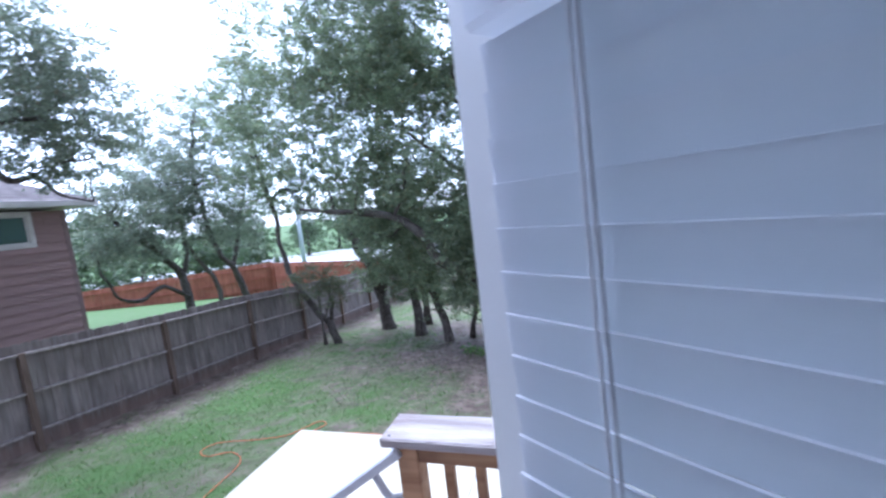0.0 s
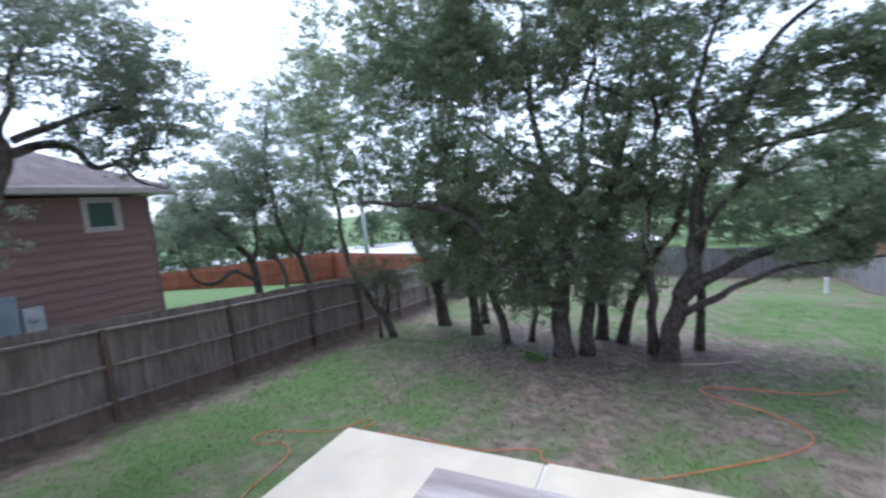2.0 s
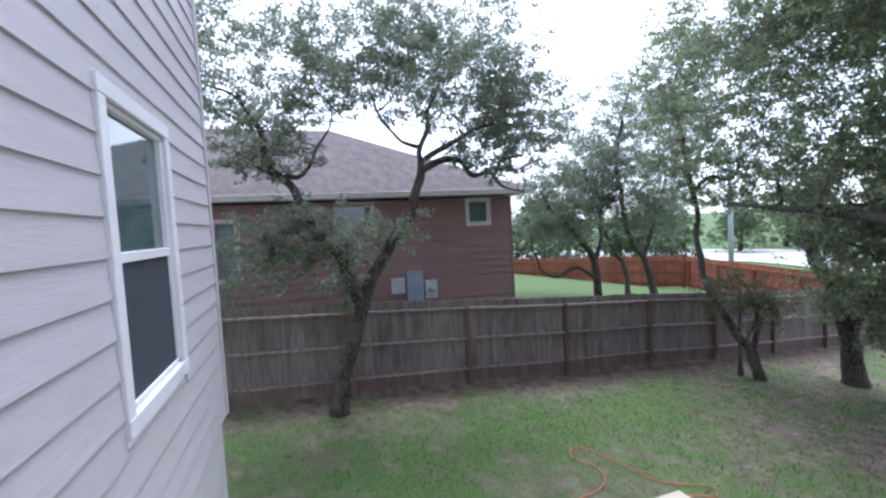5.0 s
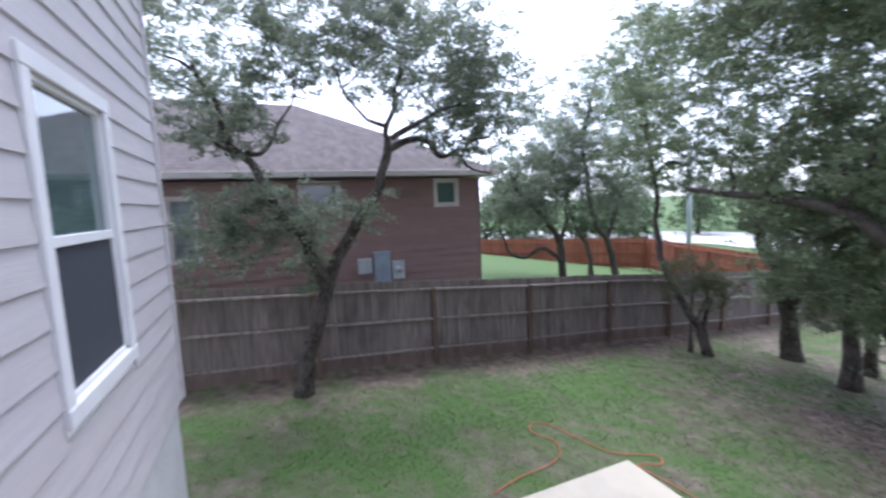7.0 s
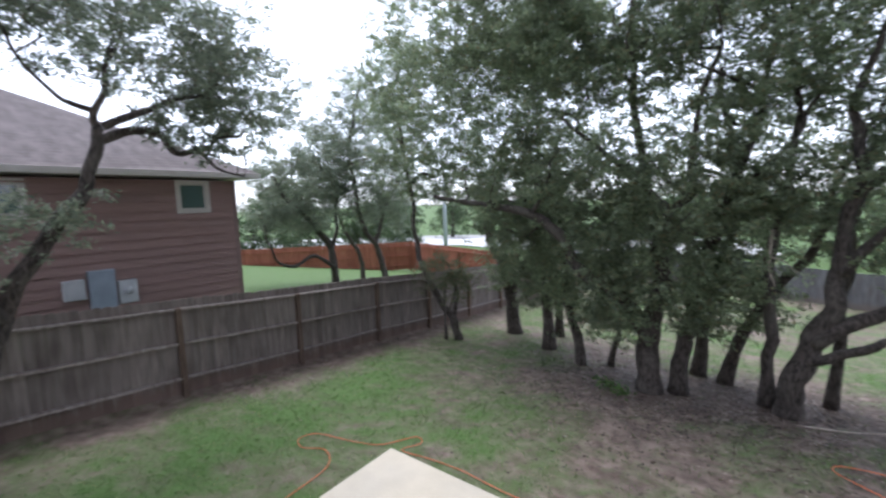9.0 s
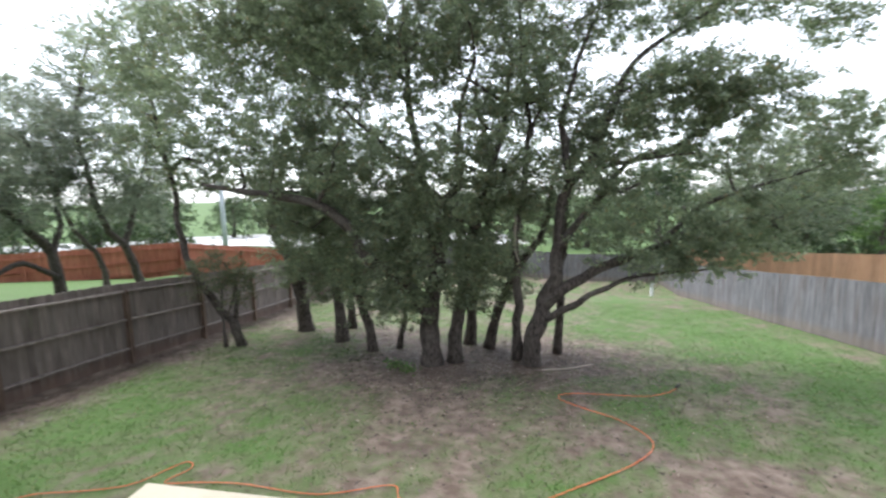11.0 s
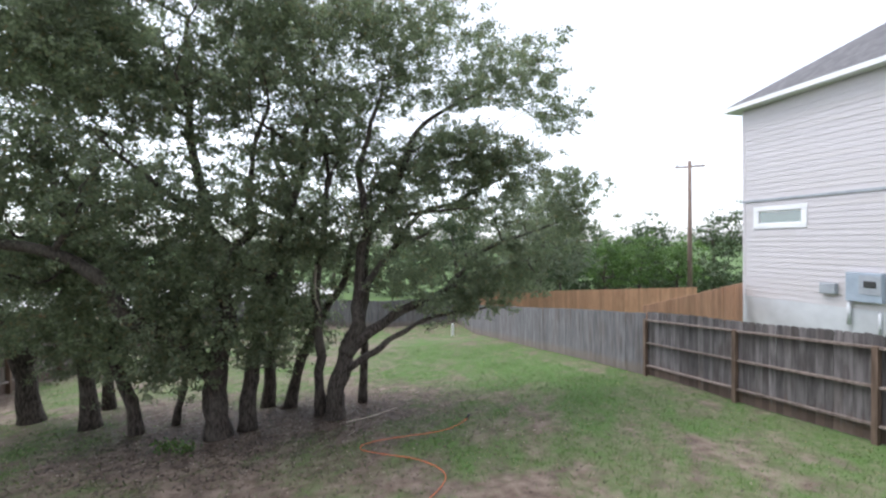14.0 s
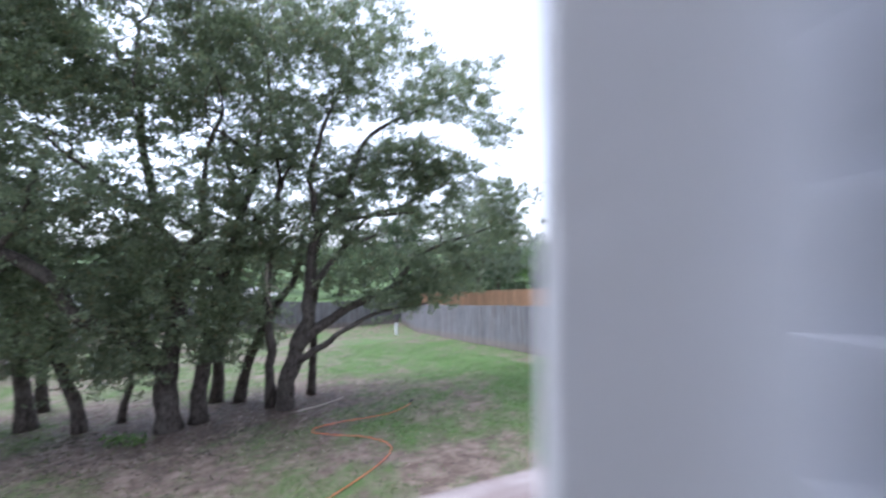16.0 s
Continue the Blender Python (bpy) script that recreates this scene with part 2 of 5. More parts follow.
GLASS_MIRROR = surf("sky_reflecting_glass", (0.06, 0.11, 0.11), (0.075, 0.13, 0.13), 1.0, 0.03, 0.01, sheen=1.0)
GLASS_MIRROR.node_tree.nodes["Principled BSDF"].inputs["IOR"].default_value = 1.8
BARK = surf("dark_oak_bark", (0.03, 0.024, 0.02), (0.128, 0.105, 0.09), 11, 0.95, 1.0, (2.5, 2.5, 0.7), 0.2, (0.16, 0.145, 0.12), 2.6, 0.5, 30, lo=0.38, hi=0.62)
DEADWOOD = surf("bleached_dead_wood", (0.40, 0.34, 0.28), (0.58, 0.50, 0.42), 9, 0.9, 0.5, (2, 2, 0.5))


# ---- ground ----
def ground_z(x, y):
    z = -0.1 - 0.08 * (min(max(y, 2.0), 26.0) - 4.25)
    z += 0.06 * (2.0 - min(2.0, max(y, -3.0))) * min(1.0, max(0.0, (-x - 4.6) / 2.0))
    r = min(1.0, max(0.0, (x + 4.0) / 8.0))
    z -= 0.045 * r * (min(max(y, 11.0), 26.0) - 11.0)
    t = min(1.0, max(0.0, (-x - 8.5) / 0.7))
    z += t * t * (3 - 2 * t) * max(0.0, 1.35 - 0.05 * max(0.0, y - 4))
    return z + 0.03 * noise.noise(Vector((x * 0.5, y * 0.5, 0)))


def bump2(x, y, cx, cy, rx, ry):
    return math.exp(-(((x - cx) / rx) ** 2 + ((y - cy) / ry) ** 2))


def greenness(x, y):
    """How much grass grows at a spot of the yard, 0 to 1."""
    g = 0.5 + 0.55 * noise.noise(Vector((x * 0.5 + 7, y * 0.5, 3))) + 0.5 * noise.noise(Vector((x * 1.7, y * 1.7, 9))) + 0.5 * noise.noise(Vector((x * 4.3, y * 4.3, 2))) + 0.3 * noise.noise(Vector((x * 9.7, y * 9.7, 5)))
    g += 0.5 * bump2(x, y, -6.2, 4.5, 1.7, 4.5) + 0.5 * bump2(x, y, 6.2, 15.0, 3.0, 8.0) + 0.25 * bump2(x, y, -3.5, 8.2, 1.6, 1.0)
    g -= 0.9 * bump2(x, y, -0.2, 11.0, 2.9, 1.5) + 0.16 * bump2(x, y, -1.0, 7.8, 3.0, 1.3) + 0.27 * bump2(x, y, 3.6, 6.0, 2.6, 1.6)
    g -= 0.28 * bump2(x, y, -2.8, 8.6, 2.4, 1.6) + 0.75 * bump2(x, y, -8.3, 8.0, 0.8, 9.0) + 0.35 * bump2(x, y, 3.0, 12.5, 1.5, 1.0)
    if x < -9 or x > 9.6 or y > 30:
        g = 0.95
    return min(1.0, max(0.0, g))


def axis_steps(fine_lo, fine_hi, step, far):
    a = list(np.arange(fine_lo, fine_hi + 1e-6, step))
    lo, hi, d = a[0], a[-1], step
    while hi < far or lo > -far:
        d *= 1.6
        lo, hi = lo - d, hi + d
        a = [lo] + a + [hi]
    return a


def ground_material():
    mt = surf("yard_soil_and_turf", (0.118, 0.083, 0.063), (0.235, 0.182, 0.147), 5, 0.95, 0.7, vary=0.0, stain=(0.075, 0.056, 0.044), stain_scale=2.6, stain_amount=0.6, fine=28)
    n, l = mt.node_tree.nodes, mt.node_tree.links
    b = n["Principled BSDF"]
    soil = b.inputs["Base Color"].links[0].from_socket
    att = n.new("ShaderNodeAttribute")
    att.attribute_name = "turf"
    tc = n.new("ShaderNodeTexCoord")
    nz = n.new("ShaderNodeTexNoise")
    nz.inputs["Scale"].default_value, nz.inputs["Detail"].default_value = 7, 8
    l.new(tc.outputs["Object"], nz.inputs["Vector"])
    ad = n.new("ShaderNodeMath")
    ad.operation = "ADD"
    l.new(att.outputs["Fac"], ad.inputs[0])
    l.new(nz.outputs["Fac"], ad.inputs[1])
    rg = n.new("ShaderNodeMapRange")
    rg.inputs["From Min"].default_value, rg.inputs["From Max"].default_value = 0.6, 1.5
    l.new(ad.outputs[0], rg.inputs["Value"])
    gn = n.new("ShaderNodeTexNoise")
    gn.inputs["Scale"].default_value, gn.inputs["Detail"].default_value = 22, 4
    l.new(tc.outputs["Object"], gn.inputs["Vector"])
    gr = n.new("ShaderNodeMix")
    gr.data_type = "RGBA"
    gr.inputs["A"].default_value, gr.inputs["B"].default_value = (0.046, 0.098, 0.02, 1), (0.108, 0.182, 0.045, 1)
    l.new(gn.outputs["Fac"], gr.inputs["Factor"])
    mx = n.new("ShaderNodeMix")
    mx.data_type = "RGBA"
    l.new(rg.outputs[0], mx.inputs["Factor"])
    l.new(soil, mx.inputs["A"])
    l.new(gr.outputs["Result"], mx.inputs["B"])
    l.new(mx.outputs["Result"], b.inputs["Base Color"])
    return mt


xs, ys = axis_steps(-12, 12, 0.3, 900), axis_steps(-3, 31, 0.3, 900)
gv = [(x, y, ground_z(x, y)) for y in ys for x in xs]
W = len(xs)
gf = [(j * W + i, j * W + i + 1, (j + 1) * W + i + 1, (j + 1) * W + i) for j in range(len(ys) - 1) for i in range(W - 1)]
gme = bpy.data.meshes.new("ground")
gme.from_pydata(gv, [], gf)
gme.polygons.foreach_set("use_smooth", [True] * len(gf))
gme.attributes.new("turf", "FLOAT", "POINT").data.foreach_set("value", [greenness(x, y) for y in ys for x in xs])
gme.materials.append(ground_material())
tagged(new("ground", gme), "sloping backyard lawn of patchy grass and bare soil", "ground", kind="structure")

# patio slab of two pours with a joint between
patio = thing("patio", "pale cream concrete patio slab with one control joint", "patio", kind="structure")
part("patio_slab", boxes(((-3.66, 0.1, -0.45), (-0.76, 4.97, 0.15)), bevel=0.02), CONCRETE, patio)
part("patio_slab", boxes(((-0.745, 0.1, -0.45), (2.1, 5.0, 0.15)), bevel=0.02), CONCRETE, patio)
part("patio_joint", boxes(((-0.77, 0.12, -0.4), (-0.735, 4.95, 0.135))), FOUNDATION, patio)


# ---- lap-sided walls ----
def cut(lo, hi, holes):
    spans = [(lo, hi)]
    for a, b in holes:
        spans = [s for p, q in spans for s in ((p, min(q, a)), (max(p, b), q)) if s[1] - s[0] > 0.02]
    return spans


def lap_wall(parent, u0, u1, z0, z1, step, siding, core, holes=(), thick=0.15, board=3.66, proud=0.0, butt=0.022):
    """Backing with true openings, and lap boards proud of it. Local x runs along the wall, the outside is at -y."""
    bm = bmesh.new()
    cuts = sorted({z0, z1, *[h[2] for h in holes], *[h[3] for h in holes]})
    cuts = [c for c in cuts if z0 <= c <= z1]
    for a, b in zip(cuts, cuts[1:]):
        for p, q in cut(u0, u1, [(h[0], h[1]) for h in holes if h[2] < (a + b) / 2 < h[3]]):
            box(bm, (p, 0.0, a), (q, thick, b))
    part("wall_core", bm, core, parent)
    z, row = z0, 0
    while z < z1 - 0.02:
        top = min(z + step + 0.02, z1)
        spans = cut(u0, u1, [(h[0], h[1]) for h in holes if h[2] < z + step / 2 < h[3]])
        for p, q in spans:
            a = p
            off = (row * 1.37) % board
            while a < q - 0.01:
                b = min(q, (math.floor((a - off) / board + 1e-6) + 1) * board + off)
                if q - b < 0.3:
                    b = q
                bm = prism(bmesh.new(), [(-butt - proud, z), (-0.005, z), (-0.003, top), (-0.009 - proud, top)], a + 0.001, b - 0.001)
                part("siding_board", bm, siding, parent)
                a = b
        z += step
        row += 1


def window_unit(parent, u0, u1, z0, z1, trim, frame_mat, kind="hung", trim_w=0.09, depth=0.035):
    """A trimmed window: casing, sash frame, panes, sill. The outside is at -y."""
    w = part("window", boxes(((u0 + trim_w, -0.01, z0 + trim_w), (u0 + trim_w + 0.03, 0.06, z1 - trim_w)), ((u1 - trim_w - 0.03, -0.01, z0 + trim_w), (u1 - trim_w, 0.06, z1 - trim_w)),
                             ((u0 + trim_w, -0.01, z1 - trim_w - 0.03), (u1 - trim_w, 0.06, z1 - trim_w)), ((u0 + trim_w, -0.01, z0 + trim_w), (u1 - trim_w, 0.06, z0 + trim_w + 0.03)), bevel=0.003), frame_mat, parent)
    d = -depth
    part("casing", boxes(((u0, d, z0 + trim_w), (u0 + trim_w, 0.0, z1 - trim_w)), bevel=0.004), trim, w)
    part("casing", boxes(((u1 - trim_w, d, z0 + trim_w), (u1, 0.0, z1 - trim_w)), bevel=0.004), trim, w)
    part("casing", boxes(((u0, d - 0.002, z1 - trim_w), (u1, 0.0, z1)), bevel=0.004), trim, w)
    part("window_sill", boxes(((u0, d - 0.004, z0), (u1, 0.0, z0 + trim_w)), bevel=0.004), trim, w)
    a, b, c, e = u0 + trim_w + 0.03, u1 - trim_w - 0.03, z0 + trim_w + 0.03, z1 - trim_w - 0.03
    if kind == "hung":
        m = (c + e) / 2
        part("meeting_rail", boxes(((a, -0.012, m - 0.025), (b, 0.05, m + 0.025)), bevel=0.003), frame_mat, w)
        part("pane", boxes(((a, 0.02, m + 0.025), (b, 0.026, e))), GLASS_MIRROR, w)
        part("insect_screen", boxes(((a, 0.005, c), (b, 0.008, m - 0.025))), SCREEN_DARK, w, "dark mesh insect screen")
    elif kind == "blind":
        part("pane", boxes(((a, 0.02, c), (b, 0.026, e))), GLASS, w).visible_shadow = False
        k = 0
        while c + k * 0.05 < e - 0.03:
            box_m = pose((a + b) / 2, 0.09, c + k * 0.05 + 0.025, 28)
            part("blind_slat", box(bmesh.new(), (-(b - a) / 2, -0.002, -0.025), ((b - a) / 2, 0.002, 0.025), 0, box_m), BLIND_SHADE, w)
            k += 1
    else:
        part("pane", boxes(((a, 0.02, c), (b, 0.026, e))), GLASS_MIRROR, w)
    return w


# own house: back wall with window, door opening, room behind
OWN_Y = 0.1
own = thing("wall_back", "pale grey lap siding house wall with a white window", "house wall", pose(0, OWN_Y, 0, 0, 0, 180), kind="structure")
OW = [(2.1, 3.12, 2.57, 4.18), (-1.12, 0.0, 1.56, 3.66)]
lap_wall(own, -6.0, 4.3, 1.78, 7.6, 0.178, SIDING_GREY, PLASTER, OW, 0.16)
part("corner_board", boxes(((4.3, -0.03, 1.76), (4.39, 0.12, 7.6)), bevel=0.004), SIDING_GREY, own)
window_unit(own, *OW[0], TRIM_WHITE, TRIM_WHITE, "hung", 0.085)
foundation = thing("foundation_wall", "pale grey concrete house foundation wall", "foundation", kind="structure")
part("foundation_face", boxes(((-4.33, -0.3, -0.5), (0.0, OWN_Y - 0.03, 1.775)), ((1.12, -0.3, -0.5), (6.0, OWN_Y - 0.03, 1.775)), ((0.0, -0.3, -0.5), (1.12, OWN_Y - 0.03, 1.49)), bevel=0.01), FOUNDATION, foundation)
side = thing("wall_side", "pale grey lap siding side wall of the house", "house wall", pose(-4.34, -0.02, 0, 0, 0, -90), kind="structure")
lap_wall(side, 0.05, 8.0, 1.78, 7.6, 0.178, SIDING_GREY, PLASTER)
eave = thing("roof_eave", "grey shingled eave above the back wall", "roof", kind="structure")
part("soffit", boxes(((-4.9, -0.2, 7.6), (6.0, OWN_Y + 0.45, 7.64))), TRIM_WHITE, eave)
part("fascia", boxes(((-4.9, OWN_Y + 0.45, 7.58), (6.0, OWN_Y + 0.48, 7.78))), TRIM_WHITE, eave)
bm = bmesh.new()
prism(bm, [(OWN_Y + 0.5, 7.77), (OWN_Y + 0.5, 7.81), (-8.0, 11.2), (-8.0, 11.1)], -5.0, 6.0)
part("roof_shingles", bm, SHINGLE_GREY, eave)
# closing shell of the room behind the door
room = thing("room_shell", "plain room behind the back door", "room", kind="structure")
part("room_wall", boxes(((-1.4, -4.2, 1.5), (-1.3, -0.13, 4.3)), ((2.3, -4.2, 1.5), (2.4, -0.13, 4.3)), ((-1.4, -4.3, 1.5), (2.4, -4.2, 4.3)), ((-1.3, -0.42, 1.5), (0.0, -0.305, 1.78)), ((1.12, -0.42, 1.5), (2.3, -0.305, 1.78))), PLASTER, room)
part("room_floor", boxes(((-1.3, -4.2, 1.5), (2.3, -0.31, 1.56)), ((0.005, -0.305, 1.5), (1.115, OWN_Y, 1.56))), INDOOR_FLOOR, room)
part("room_ceiling", boxes(((-1.4, -4.3, 4.3), (2.4, -0.13, 4.4))), PLASTER, room)
frame_1 = thing("door_frame", "white painted door frame in the back wall", "door frame", kind="structure")
part("jamb", boxes(((0.0, -0.14, 1.56), (0.035, OWN_Y + 0.03, 3.62)), bevel=0.003), TRIM_WHITE, frame_1)
part("jamb", boxes(((1.1, -0.14, 1.56), (1.12, OWN_Y + 0.03, 3.62)), bevel=0.003), TRIM_WHITE, frame_1)
part("head_jamb", boxes(((0.0, -0.14, 3.625), (1.12, OWN_Y + 0.03, 3.66)), bevel=0.003), TRIM_WHITE, frame_1)

# half-open back door, its blind on the room side
DW, DH = 0.78, 2.03
door = thing("door_1", "white half-open glazed back door with a closed slat blind", "door", pose(1.089, 0.025, 1.575, 0, 0, 145), kind="structure")
SW = 0.105
part("stile", boxes(((DW - SW, -0.022, 0), (DW, 0.022, DH)), bevel=0.003), DOOR_WHITE, door)
part("stile", boxes(((0.0, -0.022, 0), (SW, 0.022, DH)), bevel=0.003), DOOR_WHITE, door)
part("rail", boxes(((SW, -0.022, 0), (DW - SW, 0.022, 0.24)), bevel=0.003), DOOR_WHITE, door)
part("rail", boxes(((SW, -0.022, DH - 0.13), (DW - SW, 0.022, DH)), bevel=0.003), DOOR_WHITE, door)
part("pane", boxes(((SW, -0.004, 0.24), (DW - SW, 0.004, DH - 0.13))), GLASS, door).visible_shadow = False
blind = part("blind", boxes(((0.078, 0.024, DH - 0.19), (DW - 0.078, 0.075, DH - 0.12)), bevel=0.006), BLIND_WHITE, door, "white slat blind, closed")
bm = bmesh.new()
prism(bm, [(-0.0014, -0.0226), (0.0014, -0.0226), (0.0022, 0.0226), (-0.0014, 0.0226)], -DW / 2 + 0.078, DW / 2 - 0.078)
slat = mesh_of("slat", bm, BLIND_WHITE)
for k in range(36):
    piece("slat", slat, blind, pose(DW / 2 + rng.uniform(-0.002, 0.002), 0.05, 0.27 + k * 0.044, -6.5 + rng.uniform(-0.7, 0.7)))
for dx in (0.0, 0.008):
    pts = [(DW - SW - 0.08 - dx - 0.01 * k * 0.15, 0.063 + 0.002 * math.sin(k + dx * 90), DH - 0.16 - k * 0.13) for k in range(12)]
    part("cord", tube(bmesh.new(), smoothline(pts, 3), 0.0017, 6), CORD, blind, smooth=True)
part("door_handle", tube(bmesh.new(), [(DW - 0.055, -0.022, 0.93), (DW - 0.055, -0.06, 0.93), (DW - 0.075, -0.07, 0.93), (DW - 0.16, -0.07, 0.93)], 0.01, 8), METAL_LIGHT, door, "brushed metal lever handle", True)

# ---- landing, rail and stairs ----
LZ = 1.46
landing = thing("deck_landing", "weathered pine stair landing outside the back door", "deck")
for k in range(11):
    part("deck_board", boxes(((-0.24, OWN_Y + 0.004 + k * 0.142, LZ - 0.035), (1.75, OWN_Y + 0.1458 + k * 0.142, LZ)), bevel=0.003), DECK_CAP, landing)
for x0, x1, y0, y1 in ((-0.24, 1.75, 1.55, 1.59), (-0.24, -0.2, 0.11, 1.545), (1.71, 1.75, 0.11, 1.545), (0.7, 0.74, 0.11, 1.545)):
    part("joist", boxes(((x0, y0, LZ - 0.28), (x1, y1, LZ - 0.037)), bevel=0.004), DECK_WOOD, landing)
for x, y in ((-0.165, 1.455), (1.66, 1.455)):
    part("deck_post", boxes(((x - 0.045, y - 0.045, 0.15), (x + 0.045, y + 0.045, 2.337)), bevel=0.005), DECK_WOOD, landing)
deck_rail = thing("deck_railing", "pine railing with a wide weathered cap board", "railing")
part("cap_board", boxes(((-0.25, 1.35, 2.34), (1.75, 1.555, 2.38)), bevel=0.007), DECK_CAP, deck_rail, "grey weathered cap board with splits")
part("top_rail", boxes(((-0.117, 1.412, 2.248), (1.612, 1.45, 2.337)), bevel=0.004), DECK_WOOD, deck_rail)
part("bottom_rail", boxes(((-0.117, 1.412, 1.54), (1.612, 1.45, 1.629)), bevel=0.004), DECK_WOOD, deck_rail)
for k in range(13):
    part("baluster", boxes(((-0.03 + k * 0.13, 1.452, 1.465), (0.008 + k * 0.13, 1.49, 2.337)), bevel=0.003), DECK_WOOD, deck_rail)
part("nail_head", tube(bmesh.new(), [(-0.215, 1.375, 2.379), (-0.215, 1.375, 2.3815)], 0.006, 8), BLACK_RUBBER, deck_rail)
stair = thing("stairs", "pine stairs down from the landing to the patio", "stairs")
for k in range(6):
    z = LZ - (k + 1) * 0.187
    part("tread", boxes(((-0.24 - (k + 1) * 0.262, 0.15, z - 0.036), (-0.24 - k * 0.262 + 0.02, 1.40, z)), bevel=0.004), DECK_CAP, stair)
for y in (0.108, 1.41):
    bm = bmesh.new()
    vs = [bm.verts.new((x, yy, z)) for yy in (y, y + 0.038) for x, z in ((-0.245, LZ - 0.3), (-0.245, LZ - 0.04), (-1.9, 0.36), (-1.9, 0.15), (-1.72, 0.15))]
    bm.faces.new(vs[:5])
    bm.faces.new(vs[5:][::-1])
    for i in range(5):
        bm.faces.new((vs[i], vs[(i + 1) % 5], vs[5 + (i + 1) % 5], vs[5 + i]))
    bmesh.ops.recalc_face_normals(bm, faces=bm.faces)
    part("stringer", bm, DECK_WOOD, stair)
hand = thing("stair_handrail", "grey handrail sloping down beside the pine stairs", "handrail")
part("rail_board", box(bmesh.new(), (-2.05, -0.045, -0.02), (0.02, 0.045, 0.02), 0.006, pose(-0.21, 1.43, 2.285, 0, -35.5, 0)), RAIL_GREY, hand)
part("rail_bracket", tube(bmesh.new(), smoothline([(-0.212, 1.43, 2.08), (-0.28, 1.43, 2.07), (-0.34, 1.43, 2.17)], 4), 0.016, 8), RAIL_GREY, hand, smooth=True)
part("newel", boxes(((-1.92, 1.39, 0.15), (-1.83, 1.47, 1.06)), bevel=0.005), DECK_WOOD, hand)


# ---- fences ----
def picket_mesh(name, h, w, mat):
    bm = bmesh.new()
    t, d = 0.016, 0.025
    prof = [(-w / 2, 0), (w / 2, 0), (w / 2, h - d), (w / 2 - d, h), (-w / 2 + d, h), (-w / 2, h - d)]
    a = [bm.verts.new((x, 0, z)) for x, z in prof]
    b = [bm.verts.new((x, t, z)) for x, z in prof]
    bm.faces.new(a)
    bm.faces.new(b[::-1])
    for i in range(6):
        bm.faces.new((a[i], b[i], b[(i + 1) % 6], a[(i + 1) % 6]))
    bmesh.ops.recalc_face_normals(bm, faces=bm.faces)
    return mesh_of(name, bm, mat)


def wood_fence(label, start, end, posts, height, mats, rails_near=True, base=None, pick=0.143, singles=True, rails=(0.31, 0.95, 1.6)):
    """A board fence from start to end. posts: distances along it. The rails and posts stand on the near side (local -y) when rails_near."""
    sx, sy = start
    ex, ey = end
    L = math.hypot(ex - sx, ey - sy)
    ang = math.degrees(math.atan2(ey - sy, ex - sx))
    base = base or ground_z
    at = lambda s: (sx + (ex - sx) * s / L, sy + (ey - sy) * s / L)
    gz = lambda s: base(*at(s))
    fence = thing("fence", label, "fence", pose(sx, sy, 0, 0, 0, ang))
    pm, rm, om = mats
    n = round(L / pick)
    pick = L / n
    variants = [picket_mesh("picket", height + dz, pick - 0.001 - dw, pm) for dz, dw in ((0, 0), (0.004, 0.002), (-0.006, 0.001), (0.008, 0.003))]
    if singles:
        for k in range(n):
            s = (k + 0.5) * pick
            piece("picket", variants[rng.randrange(4)], fence, pose(s, rng.uniform(-0.002, 0.003), gz(s) + 0.02, rng.uniform(-0.4, 0.4), rng.uniform(-0.08, 0.08), 0))
    else:
        bm = bmesh.new()
        for k in range(n):
            s = (k + 0.5) * pick
            z = gz(s)
            box(bm, (s - pick / 2 + 0.004, 0, z), (s + pick / 2 - 0.004, 0.016, z + height + rng.uniform(-0.02, 0.02)))
        tagged(part("pickets", bm, pm, fence), kind="stuff")
    for a, b in zip(posts, posts[1:]):
        for h in rails:
            y0, y1 = (-0.085, -0.004) if rails_near else (0.021, 0.102)
            bm = bmesh.new()
            za, zb = gz(a) + h, gz(b) + h
            vs = [bm.verts.new((x, y, z + dz)) for x, z in ((a + 0.046, za), (b - 0.046, zb)) for y in (y0, y1) for dz in (-0.021, 0.021)]
            for f in ((0, 1, 3, 2), (4, 6, 7, 5), (0, 4, 5, 1), (2, 3, 7, 6), (1, 5, 7, 3), (0, 2, 6, 4)):
                bm.faces.new([vs[i] for i in f])
            bmesh.ops.recalc_face_normals(bm, faces=bm.faces)
            part("rail", bm, rm, fence)
    for s in posts:
        z = gz(s)
        y0, y1 = (-0.112, -0.012) if rails_near else (0.029, 0.129)
        part("post", boxes(((s - 0.045, y0, z - 0.2), (s + 0.045, y1, z + rails[-1] + 0.03)), bevel=0.005), om, fence)
    return fence


OLD = (FENCE_OLD, FENCE_RAIL, FENCE_POST)
# left boundary, rails towards the yard
LP = [-3.3, -0.8, 1.72, 4.23, 6.75, 9.29, 11.6, 13.95, 16.3, 18.7, 21.1, 23.5, 25.9, 28.0]
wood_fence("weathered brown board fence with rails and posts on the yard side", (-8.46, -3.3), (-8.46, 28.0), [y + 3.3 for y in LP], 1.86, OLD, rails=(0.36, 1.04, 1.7))
